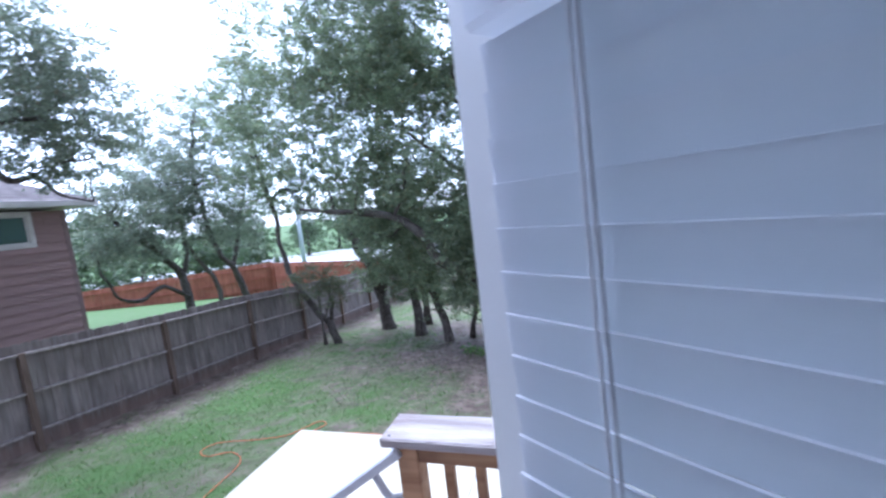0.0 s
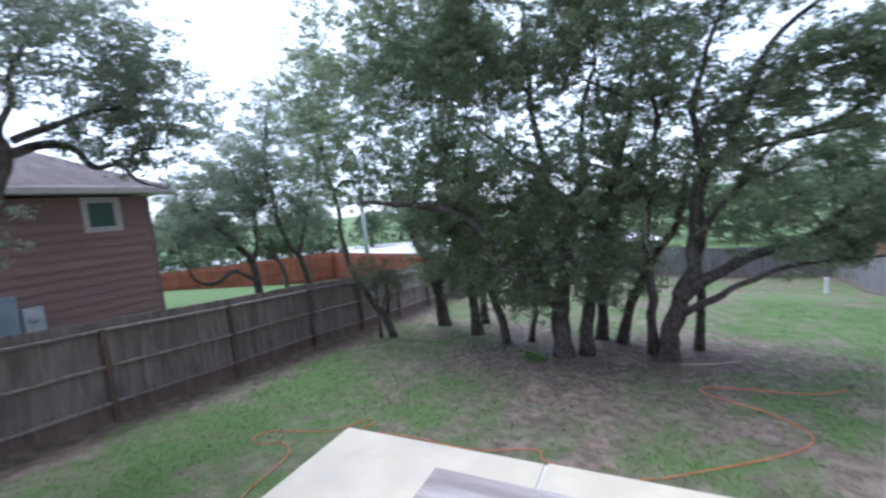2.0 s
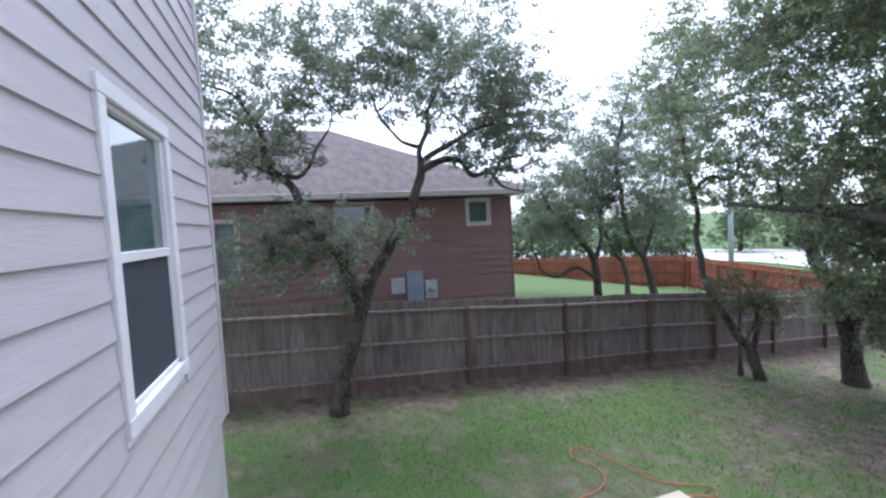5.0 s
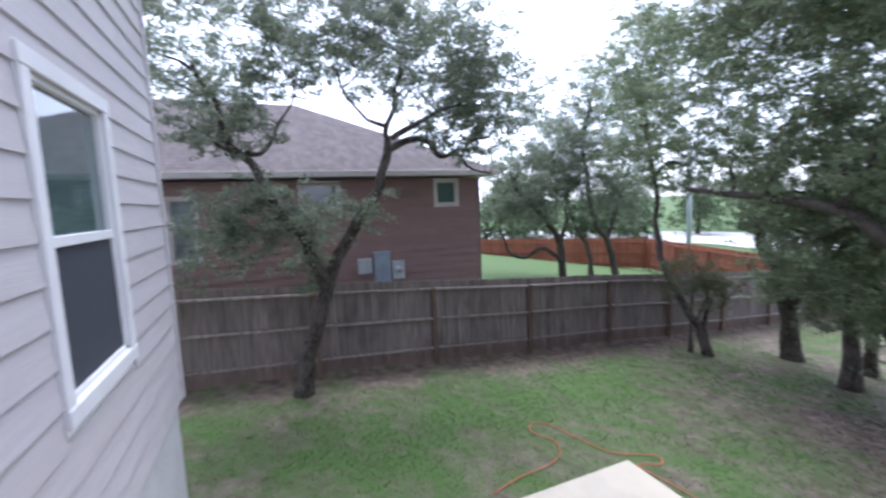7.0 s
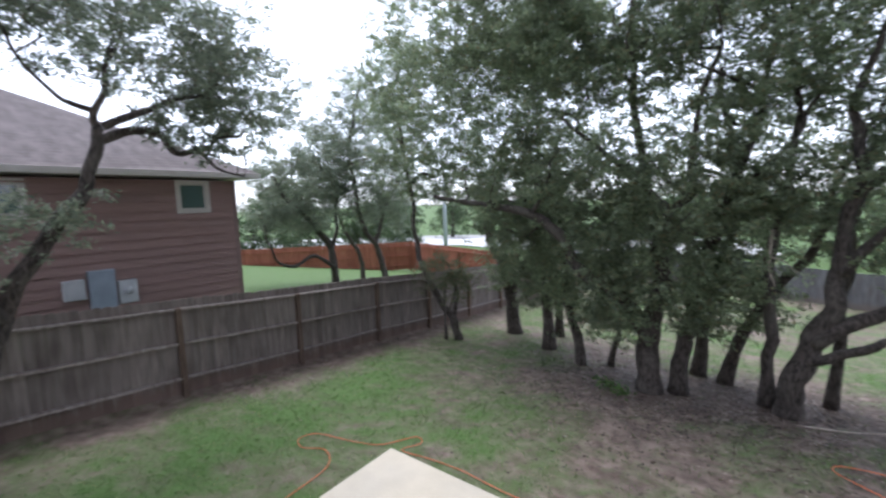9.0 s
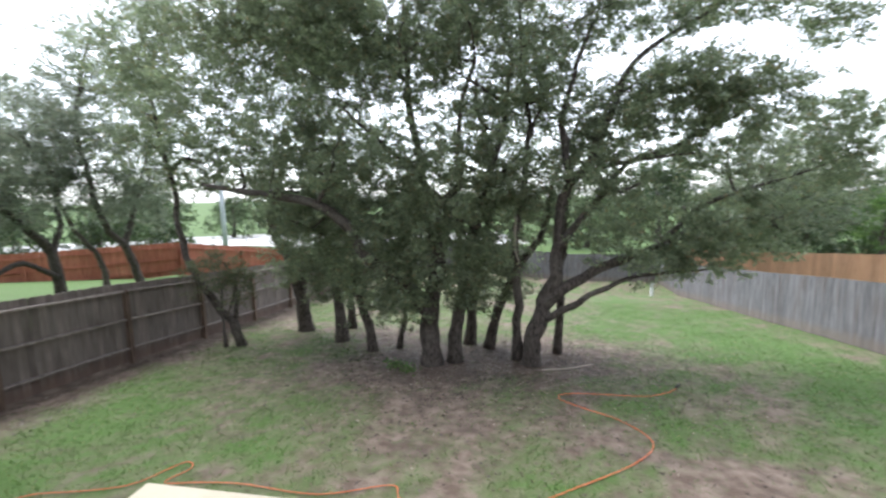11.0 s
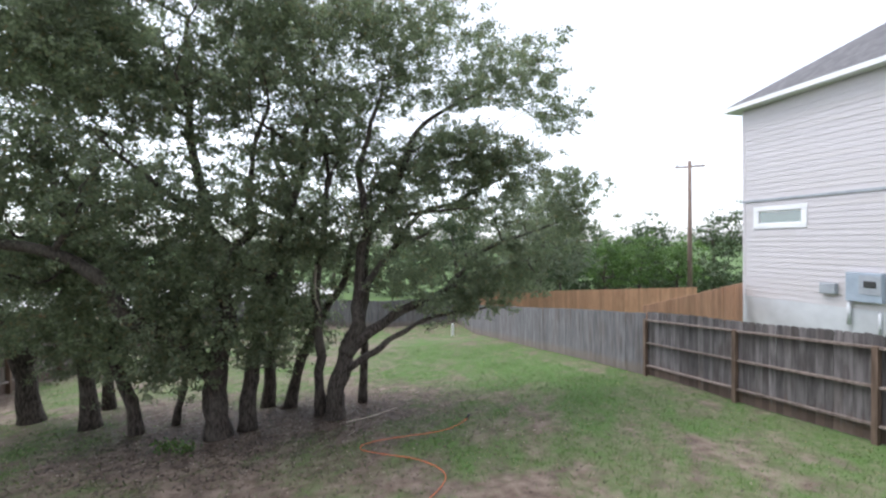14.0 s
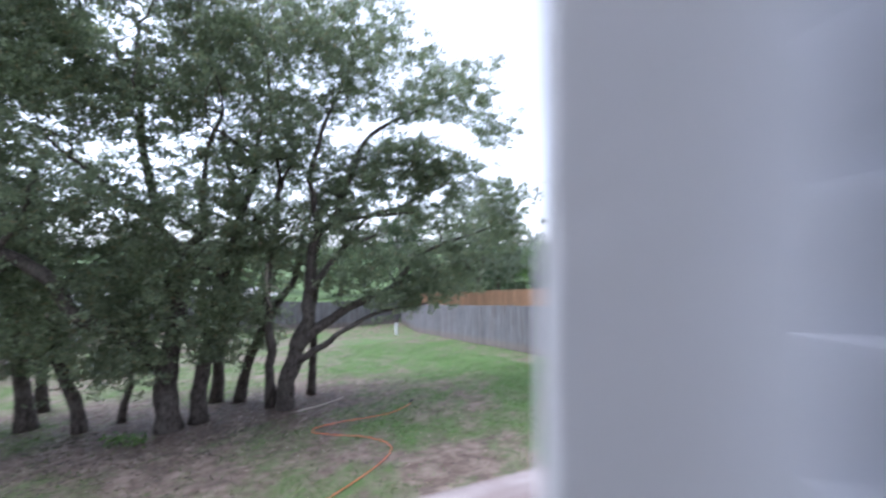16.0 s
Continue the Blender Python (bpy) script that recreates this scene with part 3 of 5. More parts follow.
# right boundary: near stretch shows rails, far stretch shows boards
RP = [5.98 - 2.5 * 3, 5.98 - 2.5 * 2, 3.49, 5.98, 8.47, 11.2]
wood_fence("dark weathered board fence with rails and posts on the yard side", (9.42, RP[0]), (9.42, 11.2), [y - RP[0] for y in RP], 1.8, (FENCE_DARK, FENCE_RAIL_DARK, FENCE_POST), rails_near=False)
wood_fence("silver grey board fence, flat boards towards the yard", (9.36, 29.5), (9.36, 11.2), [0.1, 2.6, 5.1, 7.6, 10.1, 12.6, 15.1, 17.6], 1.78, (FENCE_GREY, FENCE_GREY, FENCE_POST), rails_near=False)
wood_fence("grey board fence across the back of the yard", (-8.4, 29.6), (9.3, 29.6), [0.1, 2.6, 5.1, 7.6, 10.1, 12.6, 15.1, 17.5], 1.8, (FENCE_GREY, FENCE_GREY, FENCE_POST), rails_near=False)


def red_base(x, y):
    return -0.95


wood_fence("red stained board fence beyond the neighbour's lawn", (-26.0, 13.6), (-18.28, 22.1), [0.2, 2.6, 5, 7.4, 9.8, 11.2], 1.85, (FENCE_RED, FENCE_RED, FENCE_RED), True, red_base, singles=True)
wood_fence("red stained board fence running towards the street", (-18.3, 22.0), (-9.0, 19.2), [0.2, 2.6, 5, 7.4, 9.6], 1.8, (FENCE_RED, FENCE_RED, FENCE_RED), True, red_base, singles=True)
wood_fence("new orange cedar fence beyond the grey fence", (9.9, 26.5), (21.0, 20.5), [0.2, 2.6, 5, 7.4, 9.8, 12.4], 1.9, (FENCE_CEDAR, FENCE_CEDAR, FENCE_CEDAR), False, lambda x, y: -1.95 + 0.045 * (x - 9.9), singles=True)
wood_fence("new orange cedar fence beside the pale house", (9.7, 11.7), (15.2, 13.05), [0.2, 2.8, 5.5], 1.8, (FENCE_CEDAR, FENCE_CEDAR, FENCE_CEDAR), False, lambda x, y: -0.58 + 0.065 * (x - 9.7), singles=True)


# ---- neighbouring houses ----
def hip_roof(parent, x0, x1, y0, y1, z, rise, mat, trim, over=0.45, drop=0.2):
    """A hip roof over a plan, with fascia and soffit."""
    x0, x1, y0, y1 = x0 - over, x1 + over, y0 - over, y1 + over
    w, d = x1 - x0, y1 - y0
    h = min(w, d) / 2
    if d > w:
        r0, r1 = (x0 + h, y0 + h, z + rise), (x0 + h, y1 - h, z + rise)
    else:
        r0, r1 = (x0 + h, y0 + h, z + rise), (x1 - h, y0 + h, z + rise)
    bm = bmesh.new()
    c = [bm.verts.new(p) for p in ((x0, y0, z), (x1, y0, z), (x1, y1, z), (x0, y1, z))]
    r = [bm.verts.new(p) for p in (r0, r1)]
    if d > w:
        faces = ((c[0], c[1], r[0]), (c[1], c[2], r[1], r[0]), (c[2], c[3], r[1]), (c[3], c[0], r[0], r[1]))
    else:
        faces = ((c[0], c[1], r[1], r[0]), (c[1], c[2], r[1]), (c[2], c[3], r[0], r[1]), (c[3], c[0], r[0]))
    for f in faces:
        bm.faces.new(f)
    bm.faces.new(c[::-1])
    bmesh.ops.recalc_face_normals(bm, faces=bm.faces)
    roof = part("roof", bm, mat, parent)
    # courses: a thin lip every 14 cm up each slope
    bm = bmesh.new()
    n = int(math.hypot(h, rise) / 0.16)
    for k in range(1, n):
        t = k / n
        zz, o = z + rise * t, h * t
        ring = [(x0 + o, y0 + o), (x1 - o, y0 + o), (x1 - o, y1 - o), (x0 + o, y1 - o)]
        e = 0.014
        lower = [bm.verts.new((x + sx * e, y + sy * e, zz + 0.001)) for (x, y), (sx, sy) in zip(ring, ((-1, -1), (1, -1), (1, 1), (-1, 1)))]
        upper = [bm.verts.new((x, y, zz + 0.013)) for x, y in ring]
        inner = [bm.verts.new((x - sx * 0.10, y - sy * 0.10, zz + 0.013 + 0.09 * rise / h)) for (x, y), (sx, sy) in zip(ring, ((-1, -1), (1, -1), (1, 1), (-1, 1)))]
        for i in range(4):
            j = (i + 1) % 4
            bm.faces.new((lower[i], lower[j], upper[j], upper[i]))
            bm.faces.new((upper[i], upper[j], inner[j], inner[i]))
    tagged(part("shingle_course", bm, mat, roof), kind="stuff")
    for lo, hi in (((x0, y0 - 0.02, z - drop), (x1, y0, z)), ((x0, y1, z - drop), (x1, y1 + 0.02, z)), ((x0 - 0.02, y0, z - drop), (x0, y1, z)), ((x1, y0, z - drop), (x1 + 0.02, y1, z))):
        part("fascia", boxes((lo, hi)), trim, parent)
    part("soffit", boxes(((x0, y0, z - drop), (x1, y1, z - drop + 0.03))), trim, parent)
    return roof


def utility_box(label, m, w, h, d, mat, cat="utility box", lid=True, meter=False):
    u = thing("utility_box", label, cat, m)
    part("body", boxes(((-w / 2, -d, 0), (w / 2, -0.003, h)), bevel=0.01), mat, u)
    if lid:
        part("cover", boxes(((-w / 2 + 0.015, -d - 0.012, 0.015), (w / 2 - 0.015, -d - 0.001, h - 0.015)), bevel=0.004), mat, u)
    if meter:
        part("meter_glass", tube(bmesh.new(), [(0, -d - 0.012, h * 0.55), (0, -d - 0.08, h * 0.55)], [0.085, 0.075], 16), METAL_LIGHT, u, "round electricity meter", True)
    return u


# brown house: outside is +x
BX = -10.6
brown = thing("brown_house", "single-storey brown lap siding house with a hip roof", "house")
bw = part("wall", boxes(((BX - 9.0, -8.0, 0.6), (BX - 0.16, 6.55, 4.1))), SIDING_BROWN, brown)
east = thing("facade", "brown lap siding wall with cream framed windows", "", pose(BX, -8.0, 0, 0, 0, 90))
east.parent = brown
BWN = [(8.0 - 1.05, 8.0 - 0.42, 2.36, 3.86), (8.0 + 1.7, 8.0 + 2.72, 3.38, 4.13), (8.0 + 5.2, 8.0 + 5.95, 3.38, 4.155)]
lap_wall(east, 0.0, 14.5, 1.25, 4.16, 0.2, SIDING_BROWN, SIDING_BROWN, BWN, butt=0.05)
for i, w in enumerate(BWN):
    window_unit(east, *w, TRIM_TAN, TRIM_TAN, "blind" if i == 0 else "fixed", 0.09)
part("corner_board", boxes(((14.5, -0.03, 1.25), (14.6, 0.2, 4.16)), bevel=0.004), FASCIA_DARK, east)
part("foundation", boxes(((-0.1, -0.035, 0.3), (14.6, 0.1, 1.245))), FOUNDATION, east)
north = thing("facade", "brown lap siding end wall", "", pose(BX, 6.62, 0, 0, 0, 180))
north.parent = brown
lap_wall(north, 0.15, 9.0, 1.25, 4.16, 0.2, SIDING_BROWN, SIDING_BROWN)
hip_roof(brown, BX - 9.0, BX, -8.0, 6.6, 4.33, 2.6, SHINGLE_BROWN, TRIM_TAN, drop=0.12)
utility_box("small grey utility box on the brown siding", pose(BX - 0.02, 3.2, 1.74, 0, 0, 90), 0.34, 0.4, 0.16, METAL_LIGHT)
utility_box("tall grey electrical panel on the brown siding", pose(BX - 0.02, 3.65, 1.45, 0, 0, 90), 0.44, 0.84, 0.16, METAL_BLUE)
utility_box("pale grey meter box on the brown siding", pose(BX - 0.02, 4.08, 1.52, 0, 0, 90), 0.34, 0.5, 0.13, METAL_LIGHT, meter=True)

# pale two-storey house: outside is -x, local x runs towards -y
PX = 15.32
pale_house = thing("pale_house", "two-storey pale grey lap siding house with a hip roof", "house")
part("wall", boxes(((PX + 0.16, -6.0, 0.0), (PX + 9.0, 13.12 - 0.03, 7.6))), SIDING_GREY, pale_house)
west = thing("facade", "pale grey lap siding wall with white strip windows", "", pose(PX, 13.12, 0, 0, 0, -90))
west.parent = pale_house
PW1 = [(0.41, 2.13, 3.55, 4.32), (4.3, 6.05, 3.55, 4.32), (9.5, 11.2, 3.55, 4.32)]
lap_wall(west, 0.1, 19.0, 1.15, 4.5, 0.178, SIDING_GREY, SIDING_GREY, PW1)
PW2 = [(5.35, 6.9, 6.85, 7.45)]
lap_wall(west, 0.1, 19.0, 4.58, 7.84, 0.178, SIDING_GREY, SIDING_GREY, PW2, proud=0.012)
part("band_board", boxes(((0.0, -0.05, 4.5), (19.0, -0.002, 4.578)), bevel=0.004), METAL_GREY, west, "grey band between the storeys")
part("corner_board", boxes(((0.0, -0.03, 1.15), (0.1, 0.2, 4.5)), bevel=0.004), SIDING_GREY, west)
part("corner_board", boxes(((0.0, -0.035, 4.58), (0.1, 0.2, 7.83)), bevel=0.004), SIDING_GREY, west)
part("foundation", boxes(((0.0, -0.02, -0.9), (19.0, 0.15, 1.145))), FOUNDATION_GREY, west)
for w in PW1 + PW2:
    window_unit(west, *w, TRIM_WHITE, TRIM_WHITE, "fixed", 0.16)
hip_roof(pale_house, PX, PX + 9.0, -6.0, 13.12, 8.0, 3.3, SHINGLE_GREY, TRIM_WHITE, 0.42, drop=0.15)
mb = utility_box("grey electrical panel with a meter on the pale siding", pose(PX - 0.02, 9.45, 1.38, 0, 0, -90), 0.84, 0.82, 0.16, METAL_BLUE, lid=False)
part("panel_door", boxes(((-0.1, -0.175, 0.22), (0.4, -0.162, 0.75)), bevel=0.004), METAL_GREY, mb)
part("meter", boxes(((0.02, -0.20, 0.42), (0.3, -0.177, 0.6)), bevel=0.008), BLACK_RUBBER, mb, "dark meter window")
part("conduit", tube(bmesh.new(), [(-0.38, -0.08, 0.0), (-0.38, -0.08, -0.7)], 0.05, 10), METAL_LIGHT, mb, smooth=True)
utility_box("small grey cable box on the pale siding", pose(PX - 0.02, 10.35, 1.52, 0, 0, -90), 0.42, 0.32, 0.14, METAL_GREY)
part("drain_pipe", tube(bmesh.new(), [(3.98, -0.06, 1.1), (3.98, -0.06, 0.4)], 0.04, 8), METAL_LIGHT, west, smooth=True)

# ---- poles, street, bits ----
pole = thing("utility_pole", "tall wooden utility pole with a crossarm", "utility pole")
PO = Vector((24.62, 24.5, -2.0))
part("pole_shaft", tube(bmesh.new(), [PO, PO + Vector((0, 0, 10.6))], [0.17, 0.12], 10), POLE_WOOD, pole, smooth=True)
part("crossarm", box(bmesh.new(), (-0.9, -0.06, -0.06), (0.9, 0.06, 0.06), 0.01, Matrix.Translation(PO + Vector((0, 0, 10.2))) @ pose(0, 0, 0, 0, 0, -40)), POLE_WOOD, pole)
for d in (-0.75, 0.75):
    a = Matrix.Translation(PO + Vector((0, 0, 10.26))) @ pose(0, 0, 0, 0, 0, -40) @ Vector((d, 0, 0))
    part("insulator", tube(bmesh.new(), [a, a + Vector((0, 0, 0.16))], [0.05, 0.03], 8), METAL_LIGHT, pole)
wa = PO + Vector((-0.5, 0.45, 10.36))
part("wire", tube(bmesh.new(), smoothline([wa, wa + Vector((-9, 9, -0.7)), wa + Vector((-20, 20, -0.9)), wa + Vector((-36, 36, 0.3))], 5), 0.014, 5), BLACK_RUBBER, pole)
street_pole = thing("street_pole", "pale steel street pole beside the road", "pole")
part("pole_shaft", tube(bmesh.new(), [(-26.5, 36.5, -1.5), (-26.5, 36.5, 7.5)], [0.22, 0.16], 10), POLE_STEEL, street_pole, smooth=True)
marker = thing("marker_post", "short white marker post in the grass", "post")
part("shaft", boxes(((7.74, 25.36, ground_z(7.8, 25.4) - 0.2), (7.88, 25.48, ground_z(7.8, 25.4) + 0.75)), bevel=0.015), TRIM_WHITE, marker)
road = thing("road", "pale concrete street curving behind the houses", "road", kind="structure")
bm = bmesh.new()
ln = smoothline([(-60, 30, 0), (-42, 44, 0), (-30, 50, 0), (-16, 48, 0), (0, 52, 0)], 8)
prev = None
for i, p in enumerate(ln):
    d = (ln[min(i + 1, len(ln) - 1)] - ln[max(i - 1, 0)]).normalized()
    nrm = Vector((-d.y, d.x, 0)) * 7.5
    cur = [bm.verts.new((q.x, q.y, max(ground_z(q.x, q.y) + 0.06, -1.75))) for q in (p + nrm, p - nrm)]
    if prev:
        bm.faces.new((prev[0], prev[1], cur[1], cur[0]))
    prev = cur
part("road_surface", bm, ROAD, road)


def cord_on_grass(label, pts, name="extension_cord"):
    c = thing(name, label, "cord")
    full = smoothline([(x, y, 0) for x, y in pts], 8)
    part("cable", tube(bmesh.new(), [(p.x, p.y, ground_z(p.x, p.y) + 0.026) for p in full], 0.0068, 6), ORANGE_CORD, c, smooth=True)
    e = full[-1]
    return c, (e.x, e.y, ground_z(e.x, e.y) + 0.035)


cord_on_grass("orange extension cord snaking past the patio corner", [(-4.0, 3.2), (-4.17, 3.67), (-4.35, 4.41), (-4.74, 4.67), (-5.05, 4.5), (-5.3, 4.62), (-5.2, 4.9), (-4.6, 5.1), (-4.2, 5.3), (-3.95, 5.78), (-3.75, 5.68), (-3.85, 5.36), (-3.4, 5.42), (-2.86, 5.47), (-1.89, 5.45), (-1.1, 5.75), (-0.9, 5.5), (-0.2, 5.3), (0.4, 5.55)])
c2, e2 = cord_on_grass("orange extension cord looping over the lawn", [(0.45, 5.56), (0.98, 5.96), (1.92, 6.7), (2.31, 7.31), (2.04, 7.93), (1.5, 8.35), (1.15, 8.7), (1.4, 8.95), (2.65, 9.05), (3.1, 9.25), (3.41, 9.53)])
part("plug", box(bmesh.new(), (-0.06, -0.022, -0.02), (0.06, 0.022, 0.02), 0.008, pose(e2[0] + 0.03, e2[1] + 0.04, e2[2] + 0.02, 0, -20, 45)), BLACK_RUBBER, c2, "black plug")


# ---- foliage ----
def leaf_material(name, dark, light, odd):
    mt = bpy.data.materials.new(name)
    mt.use_nodes = True
    n, l = mt.node_tree.nodes, mt.node_tree.links
    b = n["Principled BSDF"]
    b.inputs["Roughness"].default_value = 0.4
    b.inputs["Specular IOR Level"].default_value = 0.85
    geo = n.new("ShaderNodeNewGeometry")
    ramp = n.new("ShaderNodeValToRGB")
    ramp.color_ramp.elements[0].color, ramp.color_ramp.elements[1].color = (*dark, 1), (*light, 1)
    ramp.color_ramp.elements[1].position = 0.9
    e = ramp.color_ramp.elements.new(0.97)
    e.color = (*odd, 1)
    l.new(geo.outputs["Random Per Island"], ramp.inputs["Fac"])
    tc, nz, hv = n.new("ShaderNodeTexCoord"), n.new("ShaderNodeTexNoise"), n.new("ShaderNodeHueSaturation")
    nz.inputs["Scale"].default_value = 0.9
    l.new(tc.outputs["Object"], nz.inputs["Vector"])
    mr = n.new("ShaderNodeMapRange")
    mr.inputs["From Min"].default_value, mr.inputs["From Max"].default_value = 0.3, 0.7
    mr.inputs["To Min"].default_value, mr.inputs["To Max"].default_value = 0.8, 1.4
    l.new(nz.outputs["Fac"], mr.inputs["Value"])
    l.new(mr.outputs[0], hv.inputs["Value"])
    l.new(ramp.outputs[0], hv.inputs["Color"])
    l.new(hv.outputs[0], b.inputs["Base Color"])
    tr, mix = n.new("ShaderNodeBsdfTranslucent"), n.new("ShaderNodeMixShader")
    l.new(hv.outputs[0], tr.inputs["Color"])
    mix.inputs["Fac"].default_value = 0.55
    l.new(b.outputs[0], mix.inputs[1])
    l.new(tr.outputs[0], mix.inputs[2])
    l.new(mix.outputs[0], n["Material Output"].inputs["Surface"])
    return mt


OAK_LEAF = leaf_material("live_oak_leaf", (0.135, 0.175, 0.1), (0.285, 0.34, 0.195), (0.27, 0.23, 0.12))
PALE_LEAF = leaf_material("greyish_oak_leaf", (0.12, 0.15, 0.105), (0.265, 0.305, 0.205), (0.24, 0.22, 0.15))
FAR_LEAF = leaf_material("far_wood_leaf", (0.035, 0.062, 0.026), (0.09, 0.135, 0.055), (0.12, 0.12, 0.05))
LIME_LEAF = leaf_material("bright_green_leaf", (0.06, 0.12, 0.026), (0.13, 0.225, 0.058), (0.19, 0.26, 0.07))
RUST_LEAF = leaf_material("rusty_shrub_leaf", (0.075, 0.095, 0.045), (0.15, 0.165, 0.085), (0.2, 0.12, 0.065))
GRASS = leaf_material("grass_blade", (0.052, 0.112, 0.024), (0.15, 0.242, 0.064), (0.36, 0.32, 0.18))
LITTER = leaf_material("dry_oak_leaf", (0.05, 0.036, 0.027), (0.145, 0.11, 0.088), (0.34, 0.285, 0.235))
nrg = np.random.default_rng(11)


def leaf_cloud(name, centres, length, width, material, parent=None, flat=0.0, up=None):
    """Many small bent leaves as one mesh. flat: how far they lie level; up: blades that stand."""
    n = len(centres)
    a = nrg.normal(size=(n, 3))
    if up is not None:
        a = a * up + np.array((0, 0, 1.0))
    a[:, 2] *= 1 - flat
    a /= np.linalg.norm(a, axis=1)[:, None]
    r = nrg.normal(size=(n, 3))
    if flat:
        r[:, 2] *= 1 - flat
    b = np.cross(a, r)
    if flat:
        b = np.cross(a, np.array((0, 0, 1.0)) + r * 0.35)
    b /= np.linalg.norm(b, axis=1)[:, None] + 1e-9
    c = np.cross(a, b)
    L = (length * nrg.uniform(0.65, 1.3, n))[:, None]
    Wd = (width * nrg.uniform(0.7, 1.2, n))[:, None]
    if up is None:
        v = np.stack([centres - a * L / 2, centres + b * Wd / 2 + c * Wd * 0.15, centres + a * L / 2, centres - b * Wd / 2 + c * Wd * 0.15], 1)
        k = 4
    else:
        v = np.stack([centres - b * Wd / 2, centres + b * Wd / 2, centres + a * L], 1)
        k = 3
    me = bpy.data.meshes.new(name)
    me.vertices.add(n * k)
    me.vertices.foreach_set("co", v.reshape(-1).astype(np.float32))
    me.loops.add(n * k)
    me.loops.foreach_set("vertex_index", np.arange(n * k, dtype=np.int32))
    me.polygons.add(n)
    me.polygons.foreach_set("loop_start", np.arange(0, n * k, k, dtype=np.int32))
    me.update(calc_edges=True)
    me.materials.append(material)
    ob = new(name, me)
    if parent is not None:
        ob.parent = parent
    return ob


def tree(label, limbs, crowns, leaf=OAK_LEAF, leaves=80, size=0.092, spread=0.27, twig=0.018, name="tree", bark=None, group="", thin=0.58):
    """limbs: (points, first radius, last radius), the trunk first. crowns: (centre, radii, number of twig ends)."""
    t = thing(name, label, "tree", group=group)
    bm = bmesh.new()
    nodes, rads = [], []
    for li, (pts, r0, r1) in enumerate(limbs):
        ln = smoothline(pts, 5)
        m = len(ln)
        wob = [p + Vector((noise.noise(p * 1.7 + Vector((li, 0, 0))), noise.noise(p * 1.7 + Vector((0, li + 5, 0))), 0)) * 0.13 * min(1, i / 4) for i, p in enumerate(ln)]
        rr = [r0 + (r1 - r0) * i / (m - 1) for i in range(m)]
        rr = [r * (1.0 if li == 0 else 1.22) for r in rr]
        if li == 0:
            rr[0] *= 1.32
            rr[1] *= 1.1
            wob[0].z -= 0.12
        rr = [r * (1 + 0.16 * noise.noise(p * 4)) for r, p in zip(rr, wob)]
        tube(bm, wob, rr, 9 if r0 > 0.09 else 6)
        nodes += [tuple(p) for p in wob[1:]]
        rads += rr[1:]
    P, Rd = np.array(nodes), np.array(rads)
    for (cx, cy, cz), (ax, ay, az), k in crowns:
        for _ in range(4 if k >= 85 else 1 if k >= 40 else 0):
            goal = np.array((cx, cy, cz)) + nrg.uniform(-0.75, 0.75, 3) * np.array((ax, ay, az))
            j = int(np.argmin(np.linalg.norm(P - goal, axis=1) + 0.9 * np.maximum(0, P[:, 2] - goal[2] + 0.4)))
            o, gap = P[j], goal - P[j]
            g = float(np.linalg.norm(gap))
            r0 = min(Rd[j] * 0.8, 0.028 + 0.028 * g)
            bend = nrg.normal(size=(2, 3)) * g * 0.12
            ln = smoothline([o, o + gap * 0.35 + bend[0], o + gap * 0.7 + bend[1], goal], 4)
            rr = [r0 * (1 - 0.62 * i / (len(ln) - 1)) for i in range(len(ln))]
            tube(bm, ln, rr, 6)
            P = np.vstack([P] + [np.array(p)[None, :] for p in ln[2:]])
            Rd = np.append(Rd, rr[2:])
    centres = []
    for (cx, cy, cz), (ax, ay, az), k in crowns:
        for _ in range(round(k * (0.85 if cz > 6.8 else thin if cz > 4 else 0.62 if cz > 2.4 and thin < 1 else 0.85))):
            d = Vector(nrg.normal(size=3))
            d.normalize()
            s = float(nrg.uniform(0.25, 1.0)) ** 0.45
            d = d * s * (1 + 0.3 * noise.noise(d * 2.3 + Vector((cx, cy, cz))))
            tip = np.array((cx + d.x * ax, cy + d.y * ay, cz + d.z * az))
            dist = np.linalg.norm(P - tip, axis=1) + 0.6 * np.maximum(0, P[:, 2] - tip[2] + 0.1)
            j = int(np.argmin(dist))
            o = P[j]
            gap = tip - o
            g = np.linalg.norm(gap)
            if g < 0.05:
                continue
            mid1 = o + gap * 0.35 + nrg.normal(size=3) * g * 0.10 + np.array((0, 0, 0.08 * g))
            mid2 = o + gap * 0.7 + nrg.normal(size=3) * g * 0.10 + np.array((0, 0, 0.05 * g))
            r0 = min(Rd[j] * 0.6, twig * (0.5 + 0.5 * g))
            tube(bm, [Vector(o), Vector(mid1), Vector(mid2), Vector(tip)], [r0, r0 * 0.75, r0 * 0.5, 0.004], 4, False)
            P = np.vstack([P, mid1, mid2])
            Rd = np.append(Rd, [r0 * 0.75, r0 * 0.5])
            q = int(leaves * nrg.uniform(0.5, 1.4))
            w = nrg.uniform(0, 1, q) ** 1.5
            base = tip[None, :] * (1 - 0.45 * w[:, None]) + mid2[None, :] * 0.45 * w[:, None]
            knots = nrg.normal(size=(3, 3)) * spread * 1.15 * np.array((1, 1, 0.6))
            knots[0] *= 0.2
            pick = nrg.integers(0, 3, q)
            centres.append(base + knots[pick] + nrg.normal(size=(q, 3)) * spread * 0.3 * np.array((1, 1, 0.6)))
    part("trunk", bm, bark or BARK, t, smooth=True)
    if centres:
        leaf_cloud("crown", np.concatenate(centres), size, size * 0.48, leaf, t)
    return t


